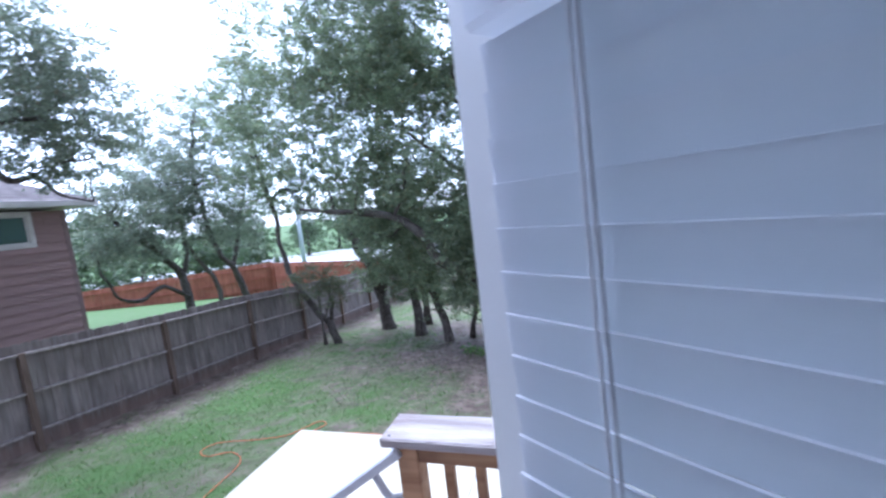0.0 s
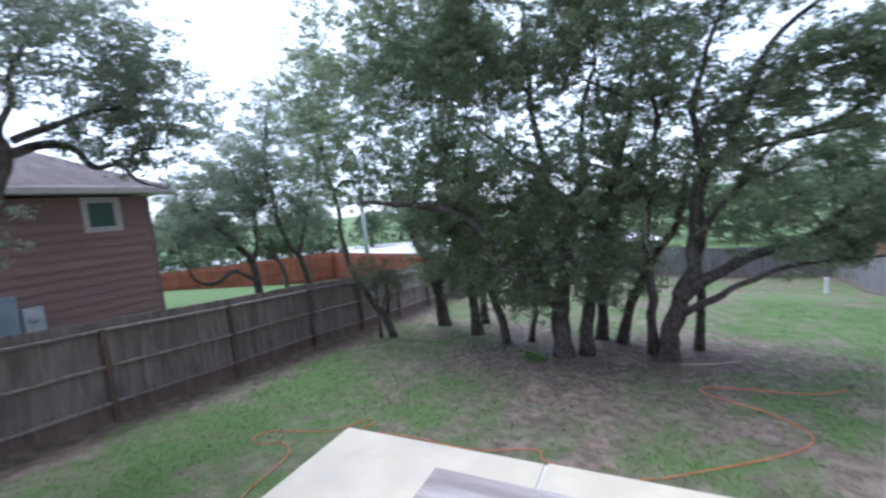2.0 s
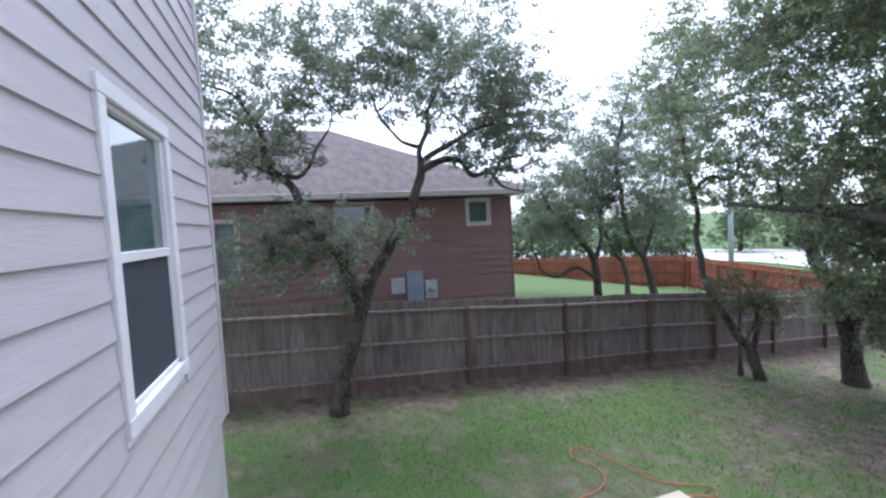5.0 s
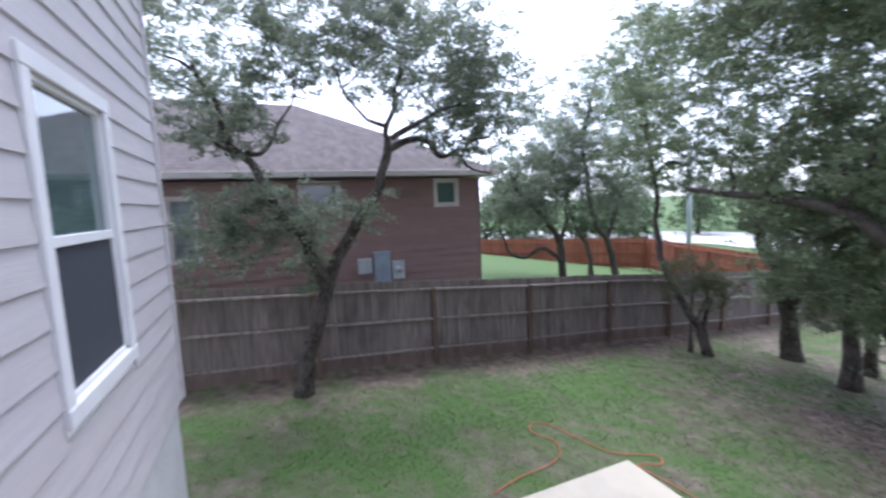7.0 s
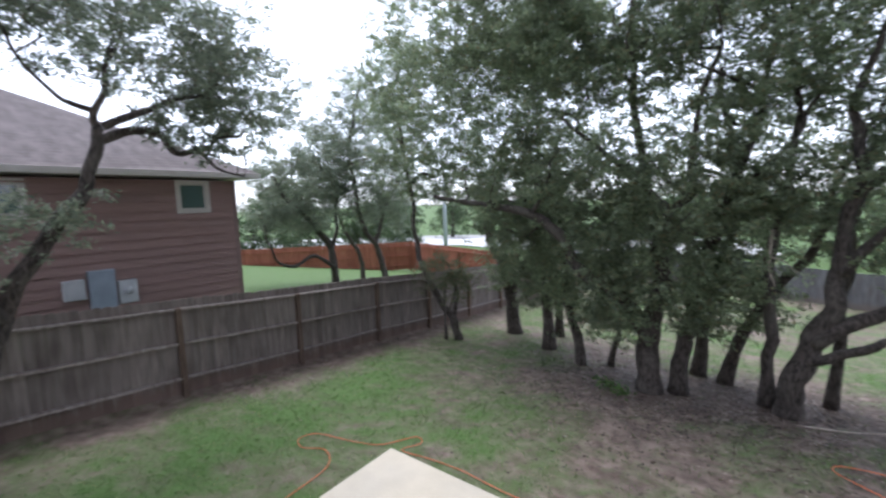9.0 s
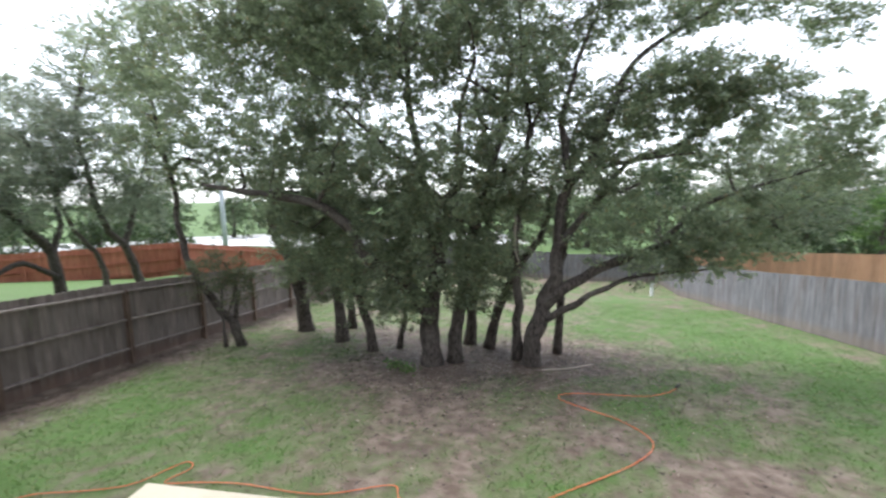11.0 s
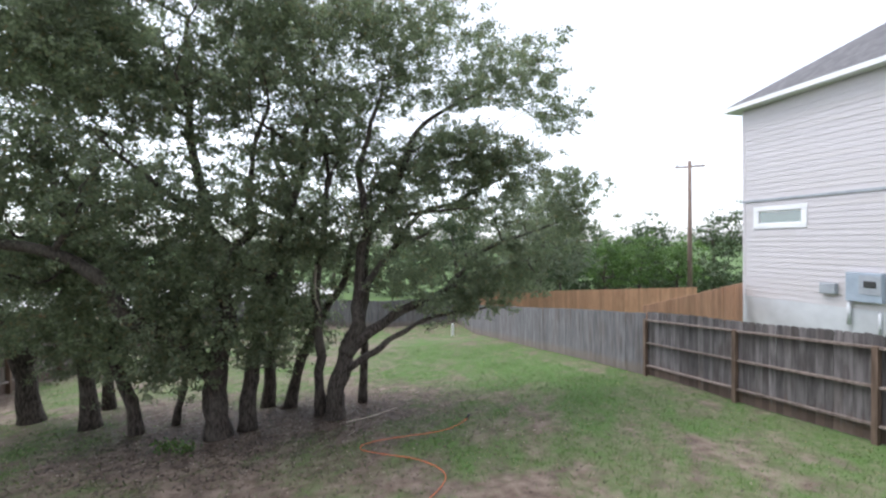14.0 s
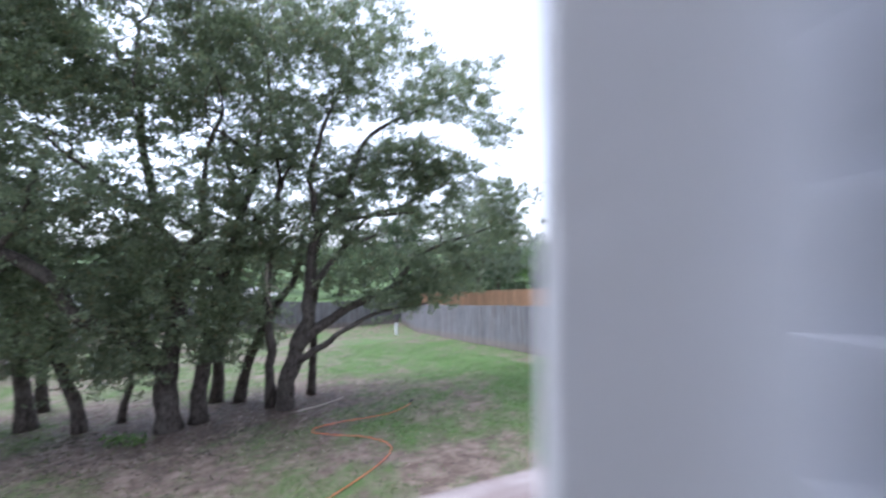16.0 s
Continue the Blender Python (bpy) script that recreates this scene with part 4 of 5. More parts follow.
def X(plane, pts):
    return [(plane, y, z) for y, z in pts]


def Y(plane, pts):
    return [(x, plane, z) for x, z in pts]


tree("twisting live oak beside the board fence with a forked trunk",
     [(X(-7.7, [(1.34, 0.1), (1.5, 0.9), (1.84, 1.89), (2.13, 2.58), (2.81, 3.58), (3.1, 4.3), (3.2, 4.7)]), 0.16, 0.07),
      (X(-7.68, [(1.88, 2.05), (1.73, 2.45), (1.57, 2.9), (1.26, 3.25), (1.0, 3.9), (0.85, 4.3), (0.5, 4.6), (0.34, 5.1), (0.1, 5.8)]), 0.10, 0.03),
      (X(-7.65, [(3.15, 4.5), (3.5, 4.68), (3.97, 4.7), (4.2, 4.4), (4.5, 4.45), (4.82, 4.2), (5.3, 4.05)]), 0.065, 0.015),
      (X(-7.7, [(3.2, 4.65), (3.15, 5.0), (3.4, 5.6), (3.6, 6.3)]), 0.055, 0.02),
      (X(-7.5, [(3.2, 4.7), (3.9, 5.1), (4.6, 5.35), (5.5, 5.4)]), 0.05, 0.015),
      (X(-7.7, [(3.17, 4.95), (2.9, 5.0), (2.68, 5.15), (2.3, 5.9)]), 0.04, 0.015),
      (X(-7.7, [(0.72, 4.45), (0.95, 4.42), (1.15, 4.6), (1.3, 5.0), (1.6, 5.5)]), 0.042, 0.012)],
     [((-7.6, 3.7, 6.1), (1.6, 1.7, 0.9), 190), ((-7.4, 5.3, 5.5), (1.3, 1.0, 1.0), 110), ((-7.6, 0.4, 6.1), (1.7, 1.5, 1.0), 170), ((-7.6, 2.2, 6.6), (1.5, 1.3, 0.8), 110),
      ((-7.5, 0.75, 3.45), (0.5, 0.65, 0.5), 60), ((-7.5, 1.45, 3.3), (0.45, 0.45, 0.45), 40), ((-7.5, 2.35, 3.35), (0.35, 0.45, 0.4), 26), ((-7.5, 0.5, 2.75), (0.3, 0.25, 0.4), 10), ((-7.6, 4.0, 7.3), (1.5, 1.8, 0.7), 80), ((-7.6, 1.6, 2.5), (0.3, 0.3, 0.5), 16), ((-7.5, 4.6, 4.9), (0.8, 1.0, 0.6), 60), ((-7.5, 0.4, 4.9), (0.6, 0.8, 0.5), 45), ((-7.4, 0.2, 2.9), (0.5, 0.5, 0.5), 34)],
     PALE_LEAF, 100, 0.074, 0.24, 0.016, thin=0.85)

tree("crooked oak leaning over the board fence",
     [([(-6.85, 11.1, -0.68), (-7.06, 11.1, 0.0), (-7.47, 11.1, 0.4), (-8.25, 11.15, 1.5), (-8.6, 11.2, 2.7), (-8.65, 11.2, 4.0), (-9.1, 11.3, 5.4), (-9.4, 11.3, 7.0)], 0.13, 0.035),
      ([(-7.0, 11.1, 0.1), (-7.0, 11.2, 0.8), (-7.25, 11.1, 1.6)], 0.06, 0.02)],
     [((-8.8, 11.2, 5.4), (1.3, 1.3, 1.6), 190), ((-9.4, 11.4, 7.4), (1.2, 1.2, 1.3), 120), ((-8.0, 11.3, 4.2), (0.9, 1.0, 0.9), 80), ((-7.6, 11.0, 6.6), (1.3, 1.2, 1.4), 150)], OAK_LEAF, 80, 0.092, 0.27)
tree("rusty low shrub beside the crooked oak",
     [([(-7.2, 10.9, -0.6), (-7.2, 10.9, 0.4), (-7.3, 10.9, 1.2)], 0.05, 0.015), ([(-7.1, 10.9, 0.2), (-6.8, 10.9, 0.9), (-6.6, 10.9, 1.5)], 0.03, 0.01)],
     [((-7.3, 10.9, 1.4), (0.75, 0.6, 0.6), 74), ((-6.7, 10.9, 1.0), (0.45, 0.4, 0.6), 34)], RUST_LEAF, 60, 0.062, 0.2, 0.01, name="shrub")
tree("thick-stemmed oak near the fence end",
     [([(-5.95, 12.9, -0.82), (-6.05, 12.9, 0.2), (-6.3, 12.9, 1.2), (-6.85, 12.9, 2.6), (-6.7, 12.9, 3.4), (-6.2, 13.0, 4.8)], 0.23, 0.06),
      ([(-6.1, 12.9, 0.4), (-5.6, 12.9, 1.4), (-5.3, 12.9, 2.1), (-4.95, 12.9, 3.1)], 0.11, 0.03)],
     [((-6.2, 12.7, 5.0), (1.8, 1.4, 1.6), 230), ((-6.6, 12.4, 7.4), (1.7, 1.4, 1.4), 190), ((-6.5, 12.6, 3.4), (0.9, 0.8, 0.7), 45), ((-5.0, 12.7, 3.0), (0.9, 0.8, 0.8), 60), ((-6.0, 12.6, 1.9), (0.7, 0.5, 0.4), 30), ((-5.4, 12.5, 1.5), (0.6, 0.4, 0.4), 30), ((-5.1, 12.5, 0.7), (0.45, 0.4, 0.45), 26), ((-6.3, 12.5, 1.2), (0.5, 0.4, 0.5), 26)], OAK_LEAF, 70, thin=0.4)
tree("upright oak stem among the grove",
     [([(-4.38, 11.95, -0.75), (-4.45, 12.0, 1.0), (-4.5, 12.1, 2.6), (-4.2, 12.2, 5.0)], 0.17, 0.06)],
     [((-4.3, 12.2, 5.4), (1.5, 1.3, 1.9), 150), ((-4.6, 11.9, 3.0), (0.8, 0.7, 0.8), 50), ((-4.3, 11.8, 1.9), (0.7, 0.4, 0.5), 40), ((-4.1, 11.8, 1.0), (0.5, 0.4, 0.5), 30), ((-4.8, 11.8, 1.3), (0.5, 0.4, 0.5), 30), ((-4.4, 11.6, 3.9), (1.1, 0.8, 0.8), 30), ((-4.2, 11.8, 7.6), (1.5, 1.3, 1.3), 150)], OAK_LEAF, 74)
tree("slim oak stem behind the grove", [([(-4.66, 13.4, -0.85), (-4.7, 13.4, 1.2), (-4.6, 13.4, 4.2)], 0.13, 0.05)], [((-4.6, 13.4, 4.6), (1.3, 1.2, 1.4), 70)], OAK_LEAF, 60)
tree("slanting oak stem in the grove",
     [([(-3.18, 11.1, -0.68), (-3.35, 11.1, 0.2), (-3.6, 11.15, 1.1), (-3.75, 11.2, 2.2), (-4.3, 11.2, 3.6), (-4.6, 11.2, 5.2)], 0.13, 0.05)],
     [((-4.9, 11.0, 5.2), (1.5, 1.4, 1.6), 200), ((-5.6, 10.9, 3.9), (1.2, 1.0, 0.9), 60), ((-5.0, 11, 7.3), (1.5, 1.3, 1.1), 90), ((-3.9, 11.0, 2.0), (0.6, 0.5, 0.5), 36), ((-4.7, 10.9, 2.7), (0.9, 0.7, 0.5), 50), ((-3.5, 10.9, 1.3), (0.5, 0.4, 0.5), 34)], OAK_LEAF, 70, thin=0.4)
tree("thin leafy oak sapling in the grove", [([(-2.6, 11.45, -0.7), (-2.4, 11.4, 0.3), (-2.1, 11.3, 1.2), (-2.0, 11.3, 2.0)], 0.085, 0.03)],
     [((-2.6, 11.2, 1.1), (0.45, 0.35, 0.55), 38), ((-2.9, 11.1, 0.5), (0.35, 0.3, 0.4), 22), ((-2.3, 11.1, 0.6), (0.35, 0.3, 0.4), 22), ((-2.1, 11.2, 2.1), (0.5, 0.5, 0.4), 30)], OAK_LEAF, 55)
tree("large live oak with a long arching limb",
     [([(-1.5, 10.35, -0.62), (-1.58, 10.45, 0.3), (-1.5, 10.5, 0.95), (-1.4, 10.6, 1.7), (-1.45, 10.7, 2.4), (-1.3, 10.75, 3.0), (-1.7, 10.8, 3.7), (-2.0, 10.8, 5.4), (-2.1, 10.8, 7.4)], 0.24, 0.05),
      ([(-1.55, 10.45, 0.5), (-1.8, 10.35, 1.0), (-2.4, 10.2, 1.5), (-2.9, 10.1, 2.0), (-3.25, 10.0, 2.6), (-3.9, 9.95, 3.1), (-4.9, 9.9, 3.32), (-5.9, 9.9, 3.45), (-6.7, 9.9, 3.6)], 0.16, 0.035),
      ([(-1.35, 10.75, 3.05), (-0.9, 10.6, 3.5), (-0.9, 10.5, 4.6), (-0.5, 10.4, 6.0)], 0.08, 0.03),
      ([(-1.75, 10.8, 3.8), (-2.6, 10.5, 4.4), (-3.4, 10.3, 5.2)], 0.07, 0.02)],
     [((-4.3, 10.3, 3.75), (1.9, 1.2, 0.65), 125), ((-2.9, 10.2, 5.2), (1.6, 1.5, 1.3), 140), ((-2.0, 10.4, 7.5), (2.2, 1.8, 1.5), 260), ((-2.9, 10.7, 2.6), (0.8, 0.7, 0.5), 55),
      ((-5.7, 9.9, 5.7), (1.7, 1.5, 1.6), 150), ((-6.4, 9.9, 8.0), (1.8, 1.5, 1.4), 120), ((-3.6, 10.9, 2.9), (1.1, 0.8, 0.5), 70), ((-2.2, 10.9, 3.0), (0.7, 0.7, 0.5), 45), ((-2.6, 10.5, 2.0), (0.8, 0.5, 0.4), 36), ((-4.6, 10.3, 2.7), (0.9, 0.5, 0.4), 40), ((-1.8, 10.6, 1.7), (0.5, 0.4, 0.4), 20), ((-1.9, 10.3, 3.9), (0.8, 0.7, 0.7), 60), ((-4.5, 9.8, 7.8), (2.0, 1.6, 1.4), 220), ((-3.4, 9.6, 9.2), (2.4, 1.5, 0.9), 200), ((-2.4, 10.1, 2.4), (0.9, 0.5, 0.6), 52), ((-1.5, 10.2, 2.7), (0.8, 0.5, 0.6), 50), ((-2.2, 10.2, 1.5), (0.5, 0.4, 0.4), 34), ((-2.0, 10.1, 1.0), (0.5, 0.3, 0.4), 24), ((-2.6, 9.9, 3.9), (1.0, 0.7, 0.6), 40), ((-2.0, 10.2, 5.9), (1.1, 0.9, 0.7), 110), ((-3.3, 10.3, 6.5), (1.2, 0.9, 0.8), 150), ((-1.2, 10.2, 6.6), (0.9, 0.8, 0.7), 70), ((-4.4, 10.6, 6.7), (0.9, 0.9, 0.7), 80), ((-1.2, 9.9, 3.6), (0.9, 0.6, 0.6), 44)], OAK_LEAF, 86, 0.09, 0.25)
tree("twin stem of the large live oak",
     [([(-1.02, 10.6, -0.62), (-0.95, 10.65, 0.4), (-0.75, 10.7, 1.3), (-0.45, 10.8, 2.8), (0.1, 10.9, 4.5), (0.35, 11.0, 6.4)], 0.18, 0.045),
      ([(-0.3, 10.85, 3.3), (0.3, 10.7, 3.9), (0.9, 10.6, 5.0)], 0.06, 0.02)],
     [((-0.1, 10.4, 6.2), (1.6, 1.5, 1.4), 190), ((0.2, 10.5, 8.3), (2.0, 1.6, 1.2), 190), ((-0.6, 10.5, 4.5), (0.9, 0.9, 0.7), 70), ((-0.5, 10.7, 3.2), (0.9, 0.7, 0.5), 60), ((0.1, 10.9, 2.9), (0.5, 0.5, 0.4), 26), ((-0.5, 10.3, 2.5), (0.8, 0.5, 0.6), 40), ((-0.7, 10.5, 1.7), (0.5, 0.4, 0.4), 24), ((-0.9, 10.3, 1.2), (0.5, 0.3, 0.45), 30), ((-0.2, 10.6, 1.8), (0.5, 0.3, 0.45), 30), ((0.0, 10.4, 3.7), (0.8, 0.6, 0.6), 50)], OAK_LEAF, 84, 0.09, 0.25, thin=0.62)
tree("dark oak stem at the back of the grove", [([(-0.85, 12.2, -0.78), (-0.72, 12.2, 0.6), (-0.4, 12.1, 2.2), (-0.3, 12.0, 4.0), (-0.6, 11.8, 6.0)], 0.16, 0.05)],
     [((-0.6, 12.0, 4.6), (1.5, 1.2, 1.4), 130), ((-1.2, 11.9, 2.4), (0.8, 0.5, 0.6), 56), ((-0.9, 11.9, 1.4), (0.5, 0.4, 0.6), 34), ((-0.4, 11.9, 0.8), (0.4, 0.3, 0.4), 20), ((-0.3, 12.0, 2.9), (0.8, 0.6, 0.5), 45)], OAK_LEAF, 70)
tree("leaning oak stem at the back of the grove", [([(-0.32, 11.9, -0.74), (0.05, 11.9, 0.5), (0.5, 11.8, 1.5), (1.05, 11.7, 2.4), (1.4, 11.6, 4.2)], 0.14, 0.05)],
     [((1.3, 11.7, 4.9), (1.5, 1.2, 1.3), 130), ((0.9, 11.7, 2.5), (0.8, 0.6, 0.6), 56), ((0.4, 11.7, 1.6), (0.5, 0.4, 0.5), 34), ((0.2, 11.7, 0.8), (0.3, 0.3, 0.3), 14)], OAK_LEAF, 70)
dead = tree("slim straight oak stem with a broken pale branch", [([(0.43, 10.9, -0.66), (0.4, 10.95, 1.0), (0.42, 11.0, 2.4), (0.55, 11.0, 3.6), (0.7, 11.0, 5.6)], 0.12, 0.045)],
            [((0.7, 10.9, 3.5), (0.9, 0.8, 0.6), 66), ((1.0, 10.8, 7.4), (1.9, 1.6, 1.4), 200), ((0.7, 10.9, 5.6), (1.2, 1.1, 0.8), 100)], OAK_LEAF, 74)
bm = bmesh.new()
for pts, r in (([(0.38, 10.84, 2.75), (0.36, 10.76, 2.35), (0.37, 10.74, 2.0), (0.46, 10.74, 1.72)], 0.035), ([(0.37, 10.75, 2.25), (0.55, 10.74, 2.2), (0.75, 10.74, 2.0)], 0.016), ([(0.37, 10.75, 2.1), (0.25, 10.74, 2.3)], 0.012)):
    ln = smoothline(pts, 4)
    tube(bm, ln, [r * (1 - 0.7 * i / len(ln)) for i in range(len(ln))], 6)
part("broken_branch", bm, DEADWOOD, dead, "pale broken branch stub", True)
tree("spreading live oak with long low limbs over the lawn",
     [([(0.72, 10.6, -0.66), (0.85, 10.6, 0.2), (1.1, 10.7, 1.0), (1.27, 10.75, 1.75), (1.38, 10.8, 2.8), (1.45, 10.8, 3.6), (1.4, 10.9, 5.0), (1.9, 10.9, 6.6)], 0.21, 0.04),
      ([(1.0, 10.65, 0.75), (1.55, 10.7, 1.25), (2.4, 10.8, 1.7), (3.3, 10.8, 2.05), (4.3, 10.9, 2.5), (5.6, 10.9, 2.7)], 0.12, 0.025),
      ([(0.95, 10.55, 0.45), (1.5, 10.5, 0.75), (2.1, 10.5, 1.15), (3.0, 10.5, 1.5), (4.2, 10.5, 1.65)], 0.075, 0.02),
      ([(1.3, 10.75, 2.0), (1.8, 10.8, 2.7), (2.2, 10.8, 3.2), (2.75, 10.8, 3.9), (3.7, 10.8, 4.2), (5.0, 10.9, 4.9)], 0.085, 0.02),
      ([(1.45, 10.8, 3.5), (2.0, 10.8, 4.0), (2.6, 10.8, 5.6), (3.5, 10.8, 6.4), (5.2, 10.8, 7.3)], 0.085, 0.02),
      ([(1.42, 10.8, 3.3), (1.9, 10.6, 3.7), (2.9, 10.5, 3.9), (3.9, 10.5, 4.0)], 0.06, 0.015),
      ([(3.3, 10.8, 2.05), (4.4, 10.9, 3.0), (5.6, 11.0, 3.4), (7.0, 11.1, 3.9)], 0.05, 0.012)],
     [((3.7, 10.5, 5.4), (1.2, 1.1, 0.65), 130), ((5.2, 10.8, 7.2), (1.2, 1.2, 0.8), 100), ((3.2, 10.7, 7.3), (1.6, 1.5, 1.2), 160), ((6.4, 10.9, 6.3), (0.6, 0.8, 0.5), 34), ((5.0, 10.9, 2.8), (1.2, 0.9, 0.5), 95),
      ((6.4, 11.1, 3.7), (1.3, 0.9, 0.5), 90), ((3.3, 10.5, 1.75), (0.9, 0.5, 0.25), 40), ((2.5, 10.8, 4.7), (0.9, 0.9, 0.6), 50), ((2.0, 10.6, 8.6), (1.8, 1.5, 0.9), 110), ((5.3, 10.9, 5.2), (0.8, 0.8, 0.5), 30), ((4.2, 10.8, 3.9), (0.9, 0.8, 0.4), 40), ((2.6, 10.8, 2.9), (0.9, 0.7, 0.4), 40), ((1.9, 10.8, 3.9), (0.7, 0.7, 0.5), 36), ((4.5, 10.6, 2.2), (1.1, 0.6, 0.45), 60), ((2.4, 10.4, 2.3), (0.9, 0.6, 0.35), 34), ((3.4, 10.4, 4.8), (1.0, 0.8, 0.5), 70), ((4.6, 10.6, 4.5), (0.9, 0.8, 0.5), 50), ((6.9, 11.0, 4.6), (1.0, 0.8, 0.5), 60), ((2.4, 10.4, 3.6), (0.7, 0.6, 0.4), 40)], OAK_LEAF, 86, 0.09, 0.24, thin=0.8)
tree("narrow oak stem on the lawn side of the grove", [([(1.4, 11.65, -0.72), (1.45, 11.6, 1.0), (1.5, 11.6, 2.4), (1.7, 11.6, 4.4)], 0.11, 0.04)],
     [((1.9, 11.6, 4.8), (1.2, 1.0, 1.1), 90), ((1.8, 11.6, 3.0), (0.6, 0.6, 0.5), 26)], OAK_LEAF, 70)

# oaks beyond the board fence
tree("pale oak on the neighbour's lawn with a low curling limb",
     [(X(-14, [(12.25, 0.0), (12.1, 1.6), (11.4, 2.6), (10.4, 3.6), (9.8, 4.4)]), 0.17, 0.05), (X(-13.9, [(12.15, 0.9), (11.2, 1.5), (10.3, 1.2), (9.5, 1.6), (9.2, 2.3)]), 0.08, 0.03), (X(-14, [(12.1, 1.5), (12.5, 3.0), (12.2, 5.2)]), 0.09, 0.03)],
     [((-14, 10.4, 4.2), (1.3, 1.7, 1.2), 170), ((-14, 12.0, 5.4), (1.3, 1.5, 1.3), 140), ((-14.2, 9.8, 3.2), (0.9, 1.0, 0.7), 70), ((-14.1, 11.2, 2.9), (0.9, 1.1, 0.6), 60), ((-14.2, 12.8, 3.6), (0.9, 1.0, 0.9), 70)], PALE_LEAF, 84, 0.1, 0.36, thin=0.75)
tree("tall pale oak on the neighbour's lawn",
     [(X(-14, [(15.2, -0.2), (14.7, 1.5), (13.8, 2.8), (13.4, 5.8), (14.2, 9.0)]), 0.16, 0.04), (X(-14, [(14.6, 1.6), (15.4, 3.4), (16.0, 5.0)]), 0.09, 0.03)],
     [((-14, 13.7, 5.2), (1.3, 1.3, 1.5), 130), ((-14, 14.1, 7.8), (1.1, 1.2, 1.5), 100), ((-14, 15.9, 4.7), (1.3, 1.4, 1.7), 150), ((-14, 16.2, 7.2), (1.1, 1.2, 1.3), 80), ((-14, 14.6, 3.4), (1.0, 1.0, 0.8), 70), ((-14.1, 15.6, 2.7), (0.8, 0.9, 0.6), 46)], PALE_LEAF, 84, 0.1, 0.36, thin=0.75)
tree("slim oak between the neighbour's trees", [(X(-14.6, [(14.3, -0.1), (14.1, 1.2), (13.2, 2.6), (12.6, 4.6)]), 0.12, 0.04)], [((-14.6, 12.7, 4.6), (1.2, 1.3, 1.2), 100), ((-15, 13.2, 6.6), (1.1, 1.2, 1.0), 60)], PALE_LEAF, 84, 0.1, 0.36, thin=0.75)

# trees between the fences on the pale house's side
tree("grey-green oak behind the silver fence", [([(13.5, 25.0, -2.2), (13.4, 25.0, 0.5), (13.8, 25.0, 3.0), (13.5, 25.2, 5.0)], 0.22, 0.06)],
     [((12.6, 24.6, 3.4), (2.2, 1.6, 1.6), 110), ((14.6, 25.0, 4.4), (2.0, 1.6, 1.5), 100), ((13.2, 25.0, 5.6), (1.6, 1.4, 1.0), 60), ((11.4, 24.0, 1.4), (1.6, 1.2, 1.2), 60), ((15.6, 25.4, 2.0), (1.8, 1.4, 1.4), 70)], PALE_LEAF, 60, 0.15, 0.4, 0.025, thin=1.0)
tree("dark oak behind the back fence corner", [([(10.0, 32.0, -2.4), (10.1, 32.0, 1.0), (9.8, 32.0, 4.0)], 0.24, 0.07)],
     [((9.4, 31.6, 3.2), (2.6, 1.8, 1.6), 100), ((10.4, 32.0, 5.0), (2.2, 1.6, 1.3), 80), ((7.6, 31.4, 1.6), (2.0, 1.4, 1.2), 70)], FAR_LEAF, 60, 0.18, 0.45, 0.025, thin=1.0)

# far woods, one tree after the other
far_rng = random.Random(5)
for fx, fy, fh, fr in ((13, 40, 7.5, 3.4), (17.5, 37, 8.5, 3.8), (22, 41, 7.5, 3.6), (27, 38, 7.2, 3.4), (31.5, 35, 8.2, 3.2), (36, 33, 8.8, 3.4), (41, 30, 7.5, 3.4), (8, 48, 7, 4), (1, 54, 7, 4), (-7, 60, 7.5, 4.5), (-16, 66, 8, 5), (-27, 68, 8, 5), (-38, 62, 8, 5), (-47, 50, 8, 5), (-54, 36, 8, 5), (-40, 26, 7.5, 3.6), (-34, 33, 6.5, 3), (-31, 58, 6.5, 4.0), (-23, 60, 6, 4.0), (-43, 45, 6.5, 4.0), (-12, 57, 6, 3.6), (-37, 52, 6, 3.6)):
    gz0 = ground_z(fx, fy)
    tree("distant oak in the woods behind the fences", [([(fx, fy, gz0 - 0.1), (fx + 0.3, fy, gz0 + fh * 0.35), (fx, fy + 0.2, gz0 + fh * 0.75)], 0.28, 0.08)],
         [((fx + far_rng.uniform(-1, 1) * fr * 0.5, fy + far_rng.uniform(-1, 1), gz0 + fh * far_rng.uniform(0.45, 0.85)), (fr * 0.75, fr * 0.6, fh * 0.27), 42) for _ in range(4)] + [((fx, fy - 1, gz0 + 1.6), (fr, fr * 0.5, 1.5), 46)],
         FAR_LEAF, 42, 0.26, 0.6, 0.03, group="far woods", thin=1.0)
for fx, fy, r in ((19.6, 27.0, 1.9), (22.6, 27.0, 2.1), (17.0, 28.5, 1.6), (25.5, 26.5, 1.8)):
    tree("bright green bushy tree behind the cedar fence", [([(fx, fy, -1.9), (fx, fy, 0.3), (fx + 0.2, fy, 1.6)], 0.14, 0.05)], [((fx, fy, 1.4), (r, r * 0.8, r * 0.75), 90), ((fx + 0.6, fy, 2.6), (r * 0.6, r * 0.6, r * 0.5), 40)], LIME_LEAF if fx != 17.0 else FAR_LEAF, 55, 0.17, 0.4, name="bushy_tree")
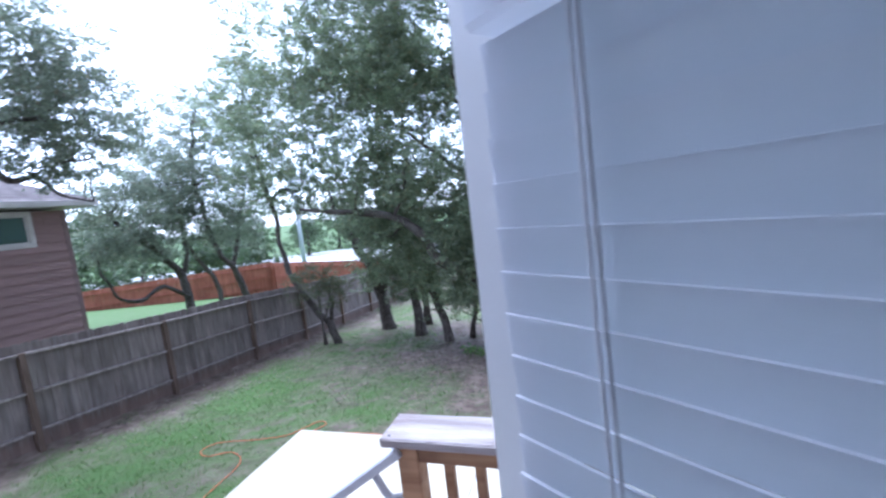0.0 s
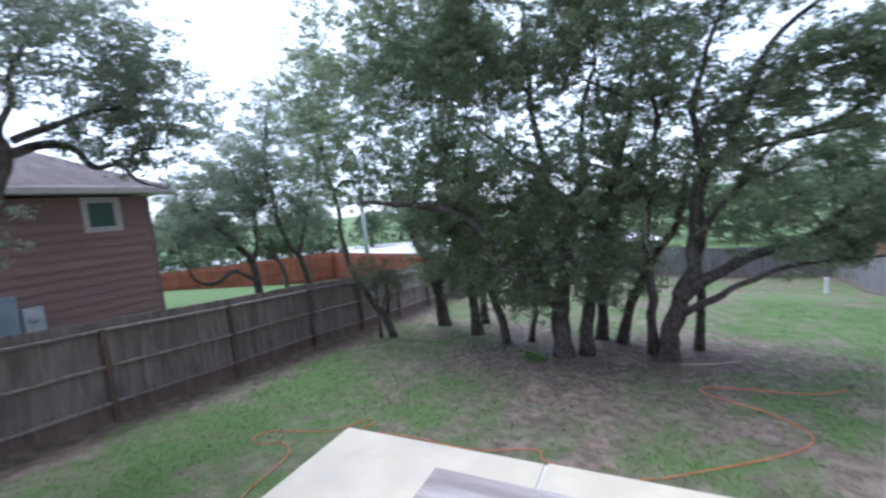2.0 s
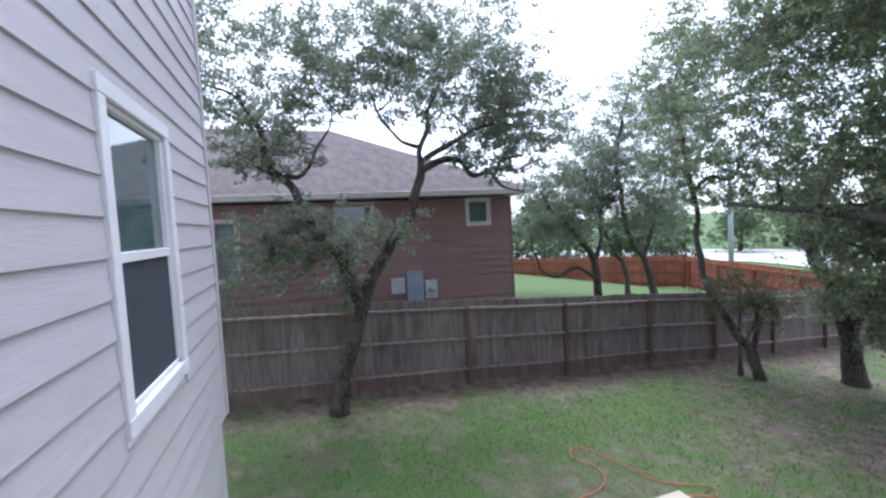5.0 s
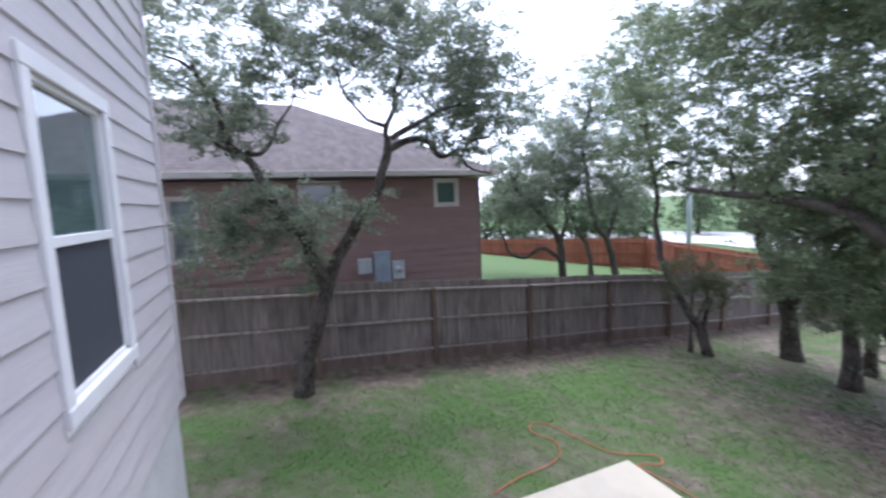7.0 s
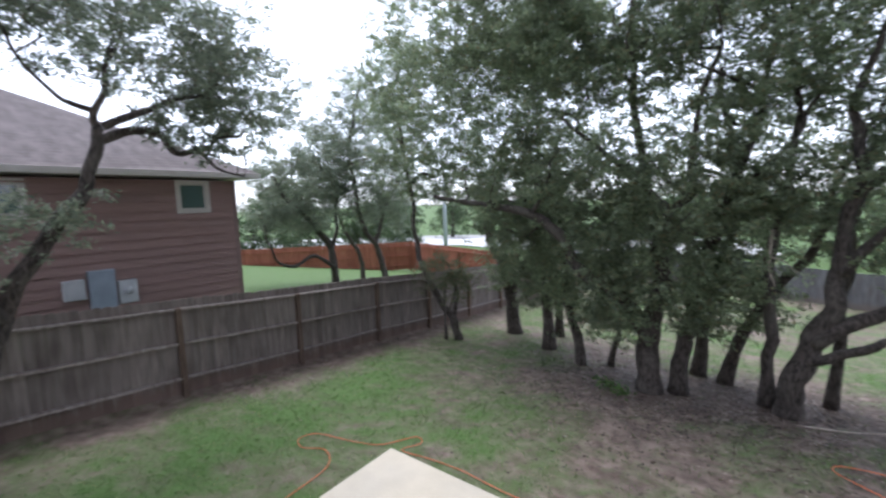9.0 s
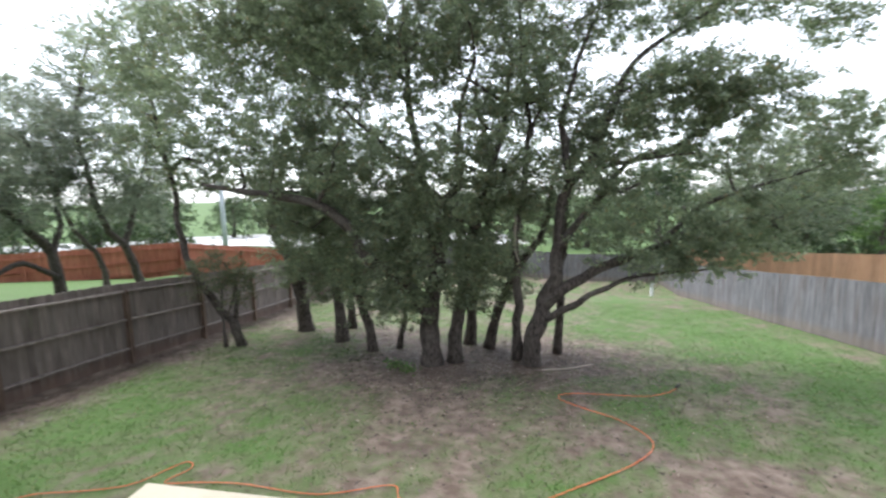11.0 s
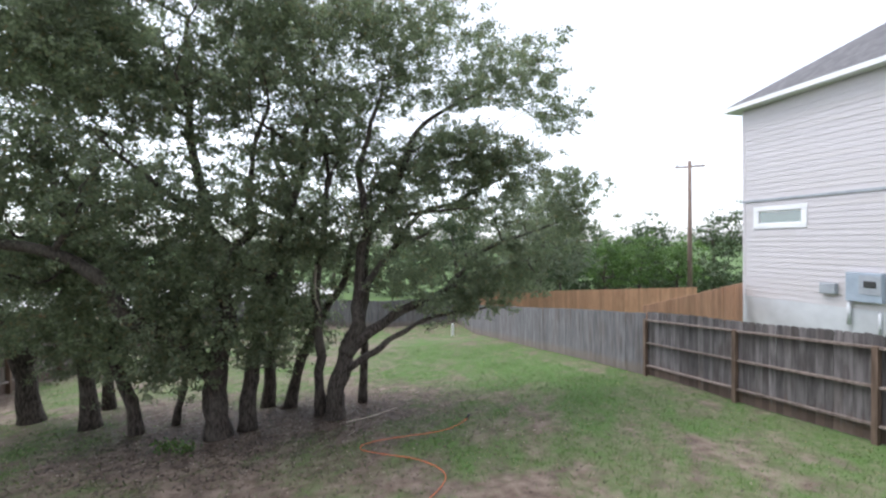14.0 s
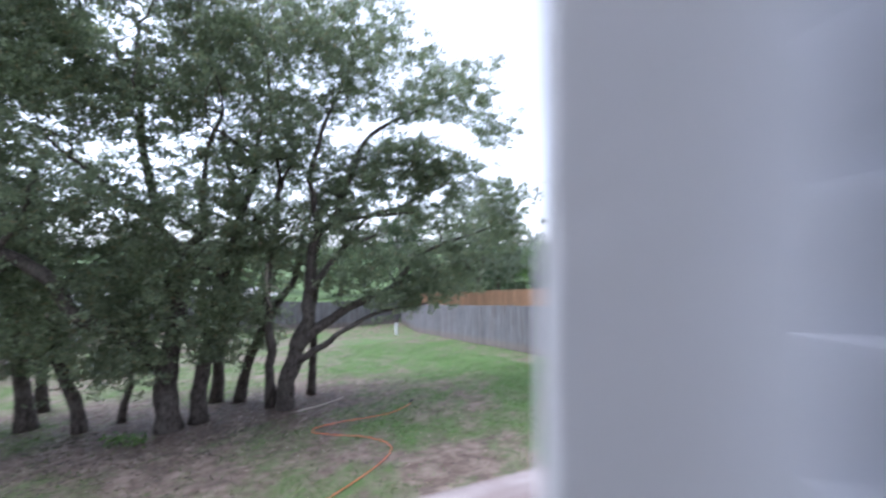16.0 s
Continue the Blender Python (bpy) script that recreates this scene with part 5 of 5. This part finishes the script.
for fx, fy, r in ((12.5, 33.0, 2.2), (15.5, 33.5, 2.6), (19.0, 32.5, 2.4), (23.0, 31.5, 2.6), (27.0, 30.5, 2.5), (30.5, 28.0, 2.3)):
    gz0 = ground_z(fx, fy)
    tree("dark green thicket shrub at the edge of the woods", [([(fx, fy, gz0 - 0.1), (fx, fy, gz0 + 1.2), (fx + 0.2, fy, gz0 + 2.4)], 0.12, 0.04)], [((fx, fy, gz0 + 1.6), (r, r * 0.6, 1.5), 80), ((fx + 0.7, fy, gz0 + 2.8), (r * 0.7, r * 0.5, 1.0), 40)], FAR_LEAF, 50, 0.22, 0.5, name="shrub", group="thicket behind the cedar fence", thin=1.0)

for fx, fy, r in ((-31.0, 13.0, 2.4), (-29.0, 16.8, 2.2), (-26.5, 19.6, 2.3), (-24.0, 22.2, 2.0), (-22.2, 25.2, 1.6)):
    gz0 = ground_z(fx, fy)
    tree("grey-green shrub beyond the red stained fence", [([(fx, fy, gz0 - 0.1), (fx, fy, gz0 + 1.3), (fx + 0.2, fy, gz0 + 2.6)], 0.12, 0.04)], [((fx, fy, gz0 + 1.7), (r, r * 0.7, 1.6), 70), ((fx + 0.5, fy, gz0 + 3.2), (r * 0.8, r * 0.6, 1.1), 50)], FAR_LEAF, 50, 0.2, 0.45, name="shrub", group="shrubs beyond the red fence", thin=1.0)

# ---- grass and litter ----
gx, gy = nrg.uniform(-8.3, 9.3, 420000), nrg.uniform(-2.0, 22.0, 420000)
keep = []
for i in range(len(gx)):
    x, y = gx[i], gy[i]
    if -3.7 < x < 2.15 and y < 5.05:
        continue
    if nrg.uniform() < (0.05 + 0.95 * greenness(x, y) ** 1.5) * (0.55 if y > 12 else 0.85):
        keep.append((x, y, ground_z(x, y) - 0.006))
tagged(leaf_cloud("grass", np.array(keep), 0.06, 0.011, GRASS, up=0.8), "short patchy lawn grass", "grass", kind="stuff")
lx, ly, ll = nrg.uniform(-8.3, 8, 150000), nrg.uniform(4.5, 16, 150000), []
for x, y in zip(lx, ly):
    if -3.7 < x < 2.15 and y < 5.1:
        continue
    d = 0.008 + 1.0 * bump2(x, y, -0.6, 10.8, 3.8, 2.0) + 0.35 * bump2(x, y, -8.0, 9, 0.9, 6) + 0.045 * bump2(x, y, 0, 8, 5, 2)
    if nrg.uniform() < d:
        ll.append((x, y, ground_z(x, y) + 0.007))
tagged(leaf_cloud("leaf_litter", np.array(ll), 0.06, 0.032, LITTER, flat=0.85), "dry brown oak leaves scattered on the soil", "leaf litter", kind="stuff")
for wx, wy in ((-1.9, 9.75), (-2.3, 9.95)):
    w = leaf_cloud("weed", np.array([(wx, wy, ground_z(wx, wy) + 0.08)]) + nrg.normal(size=(90, 3)) * np.array((0.12, 0.1, 0.05)), 0.09, 0.045, LIME_LEAF)
    tagged(w, "small bright green weed on bare soil", "weed", kind="stuff")
fallen = thing("fallen_branch", "thin pale fallen branch at the foot of the oak", "branch")
fl = smoothline([(0.95, 10.15, ground_z(0.95, 10.15) + 0.03), (1.5, 10.3, ground_z(1.5, 10.3) + 0.05), (2.1, 10.75, ground_z(2.1, 10.75) + 0.04)], 5)
part("stick", tube(bmesh.new(), fl, [0.015 - 0.0008 * i for i in range(len(fl))], 6), DEADWOOD, fallen, smooth=True)
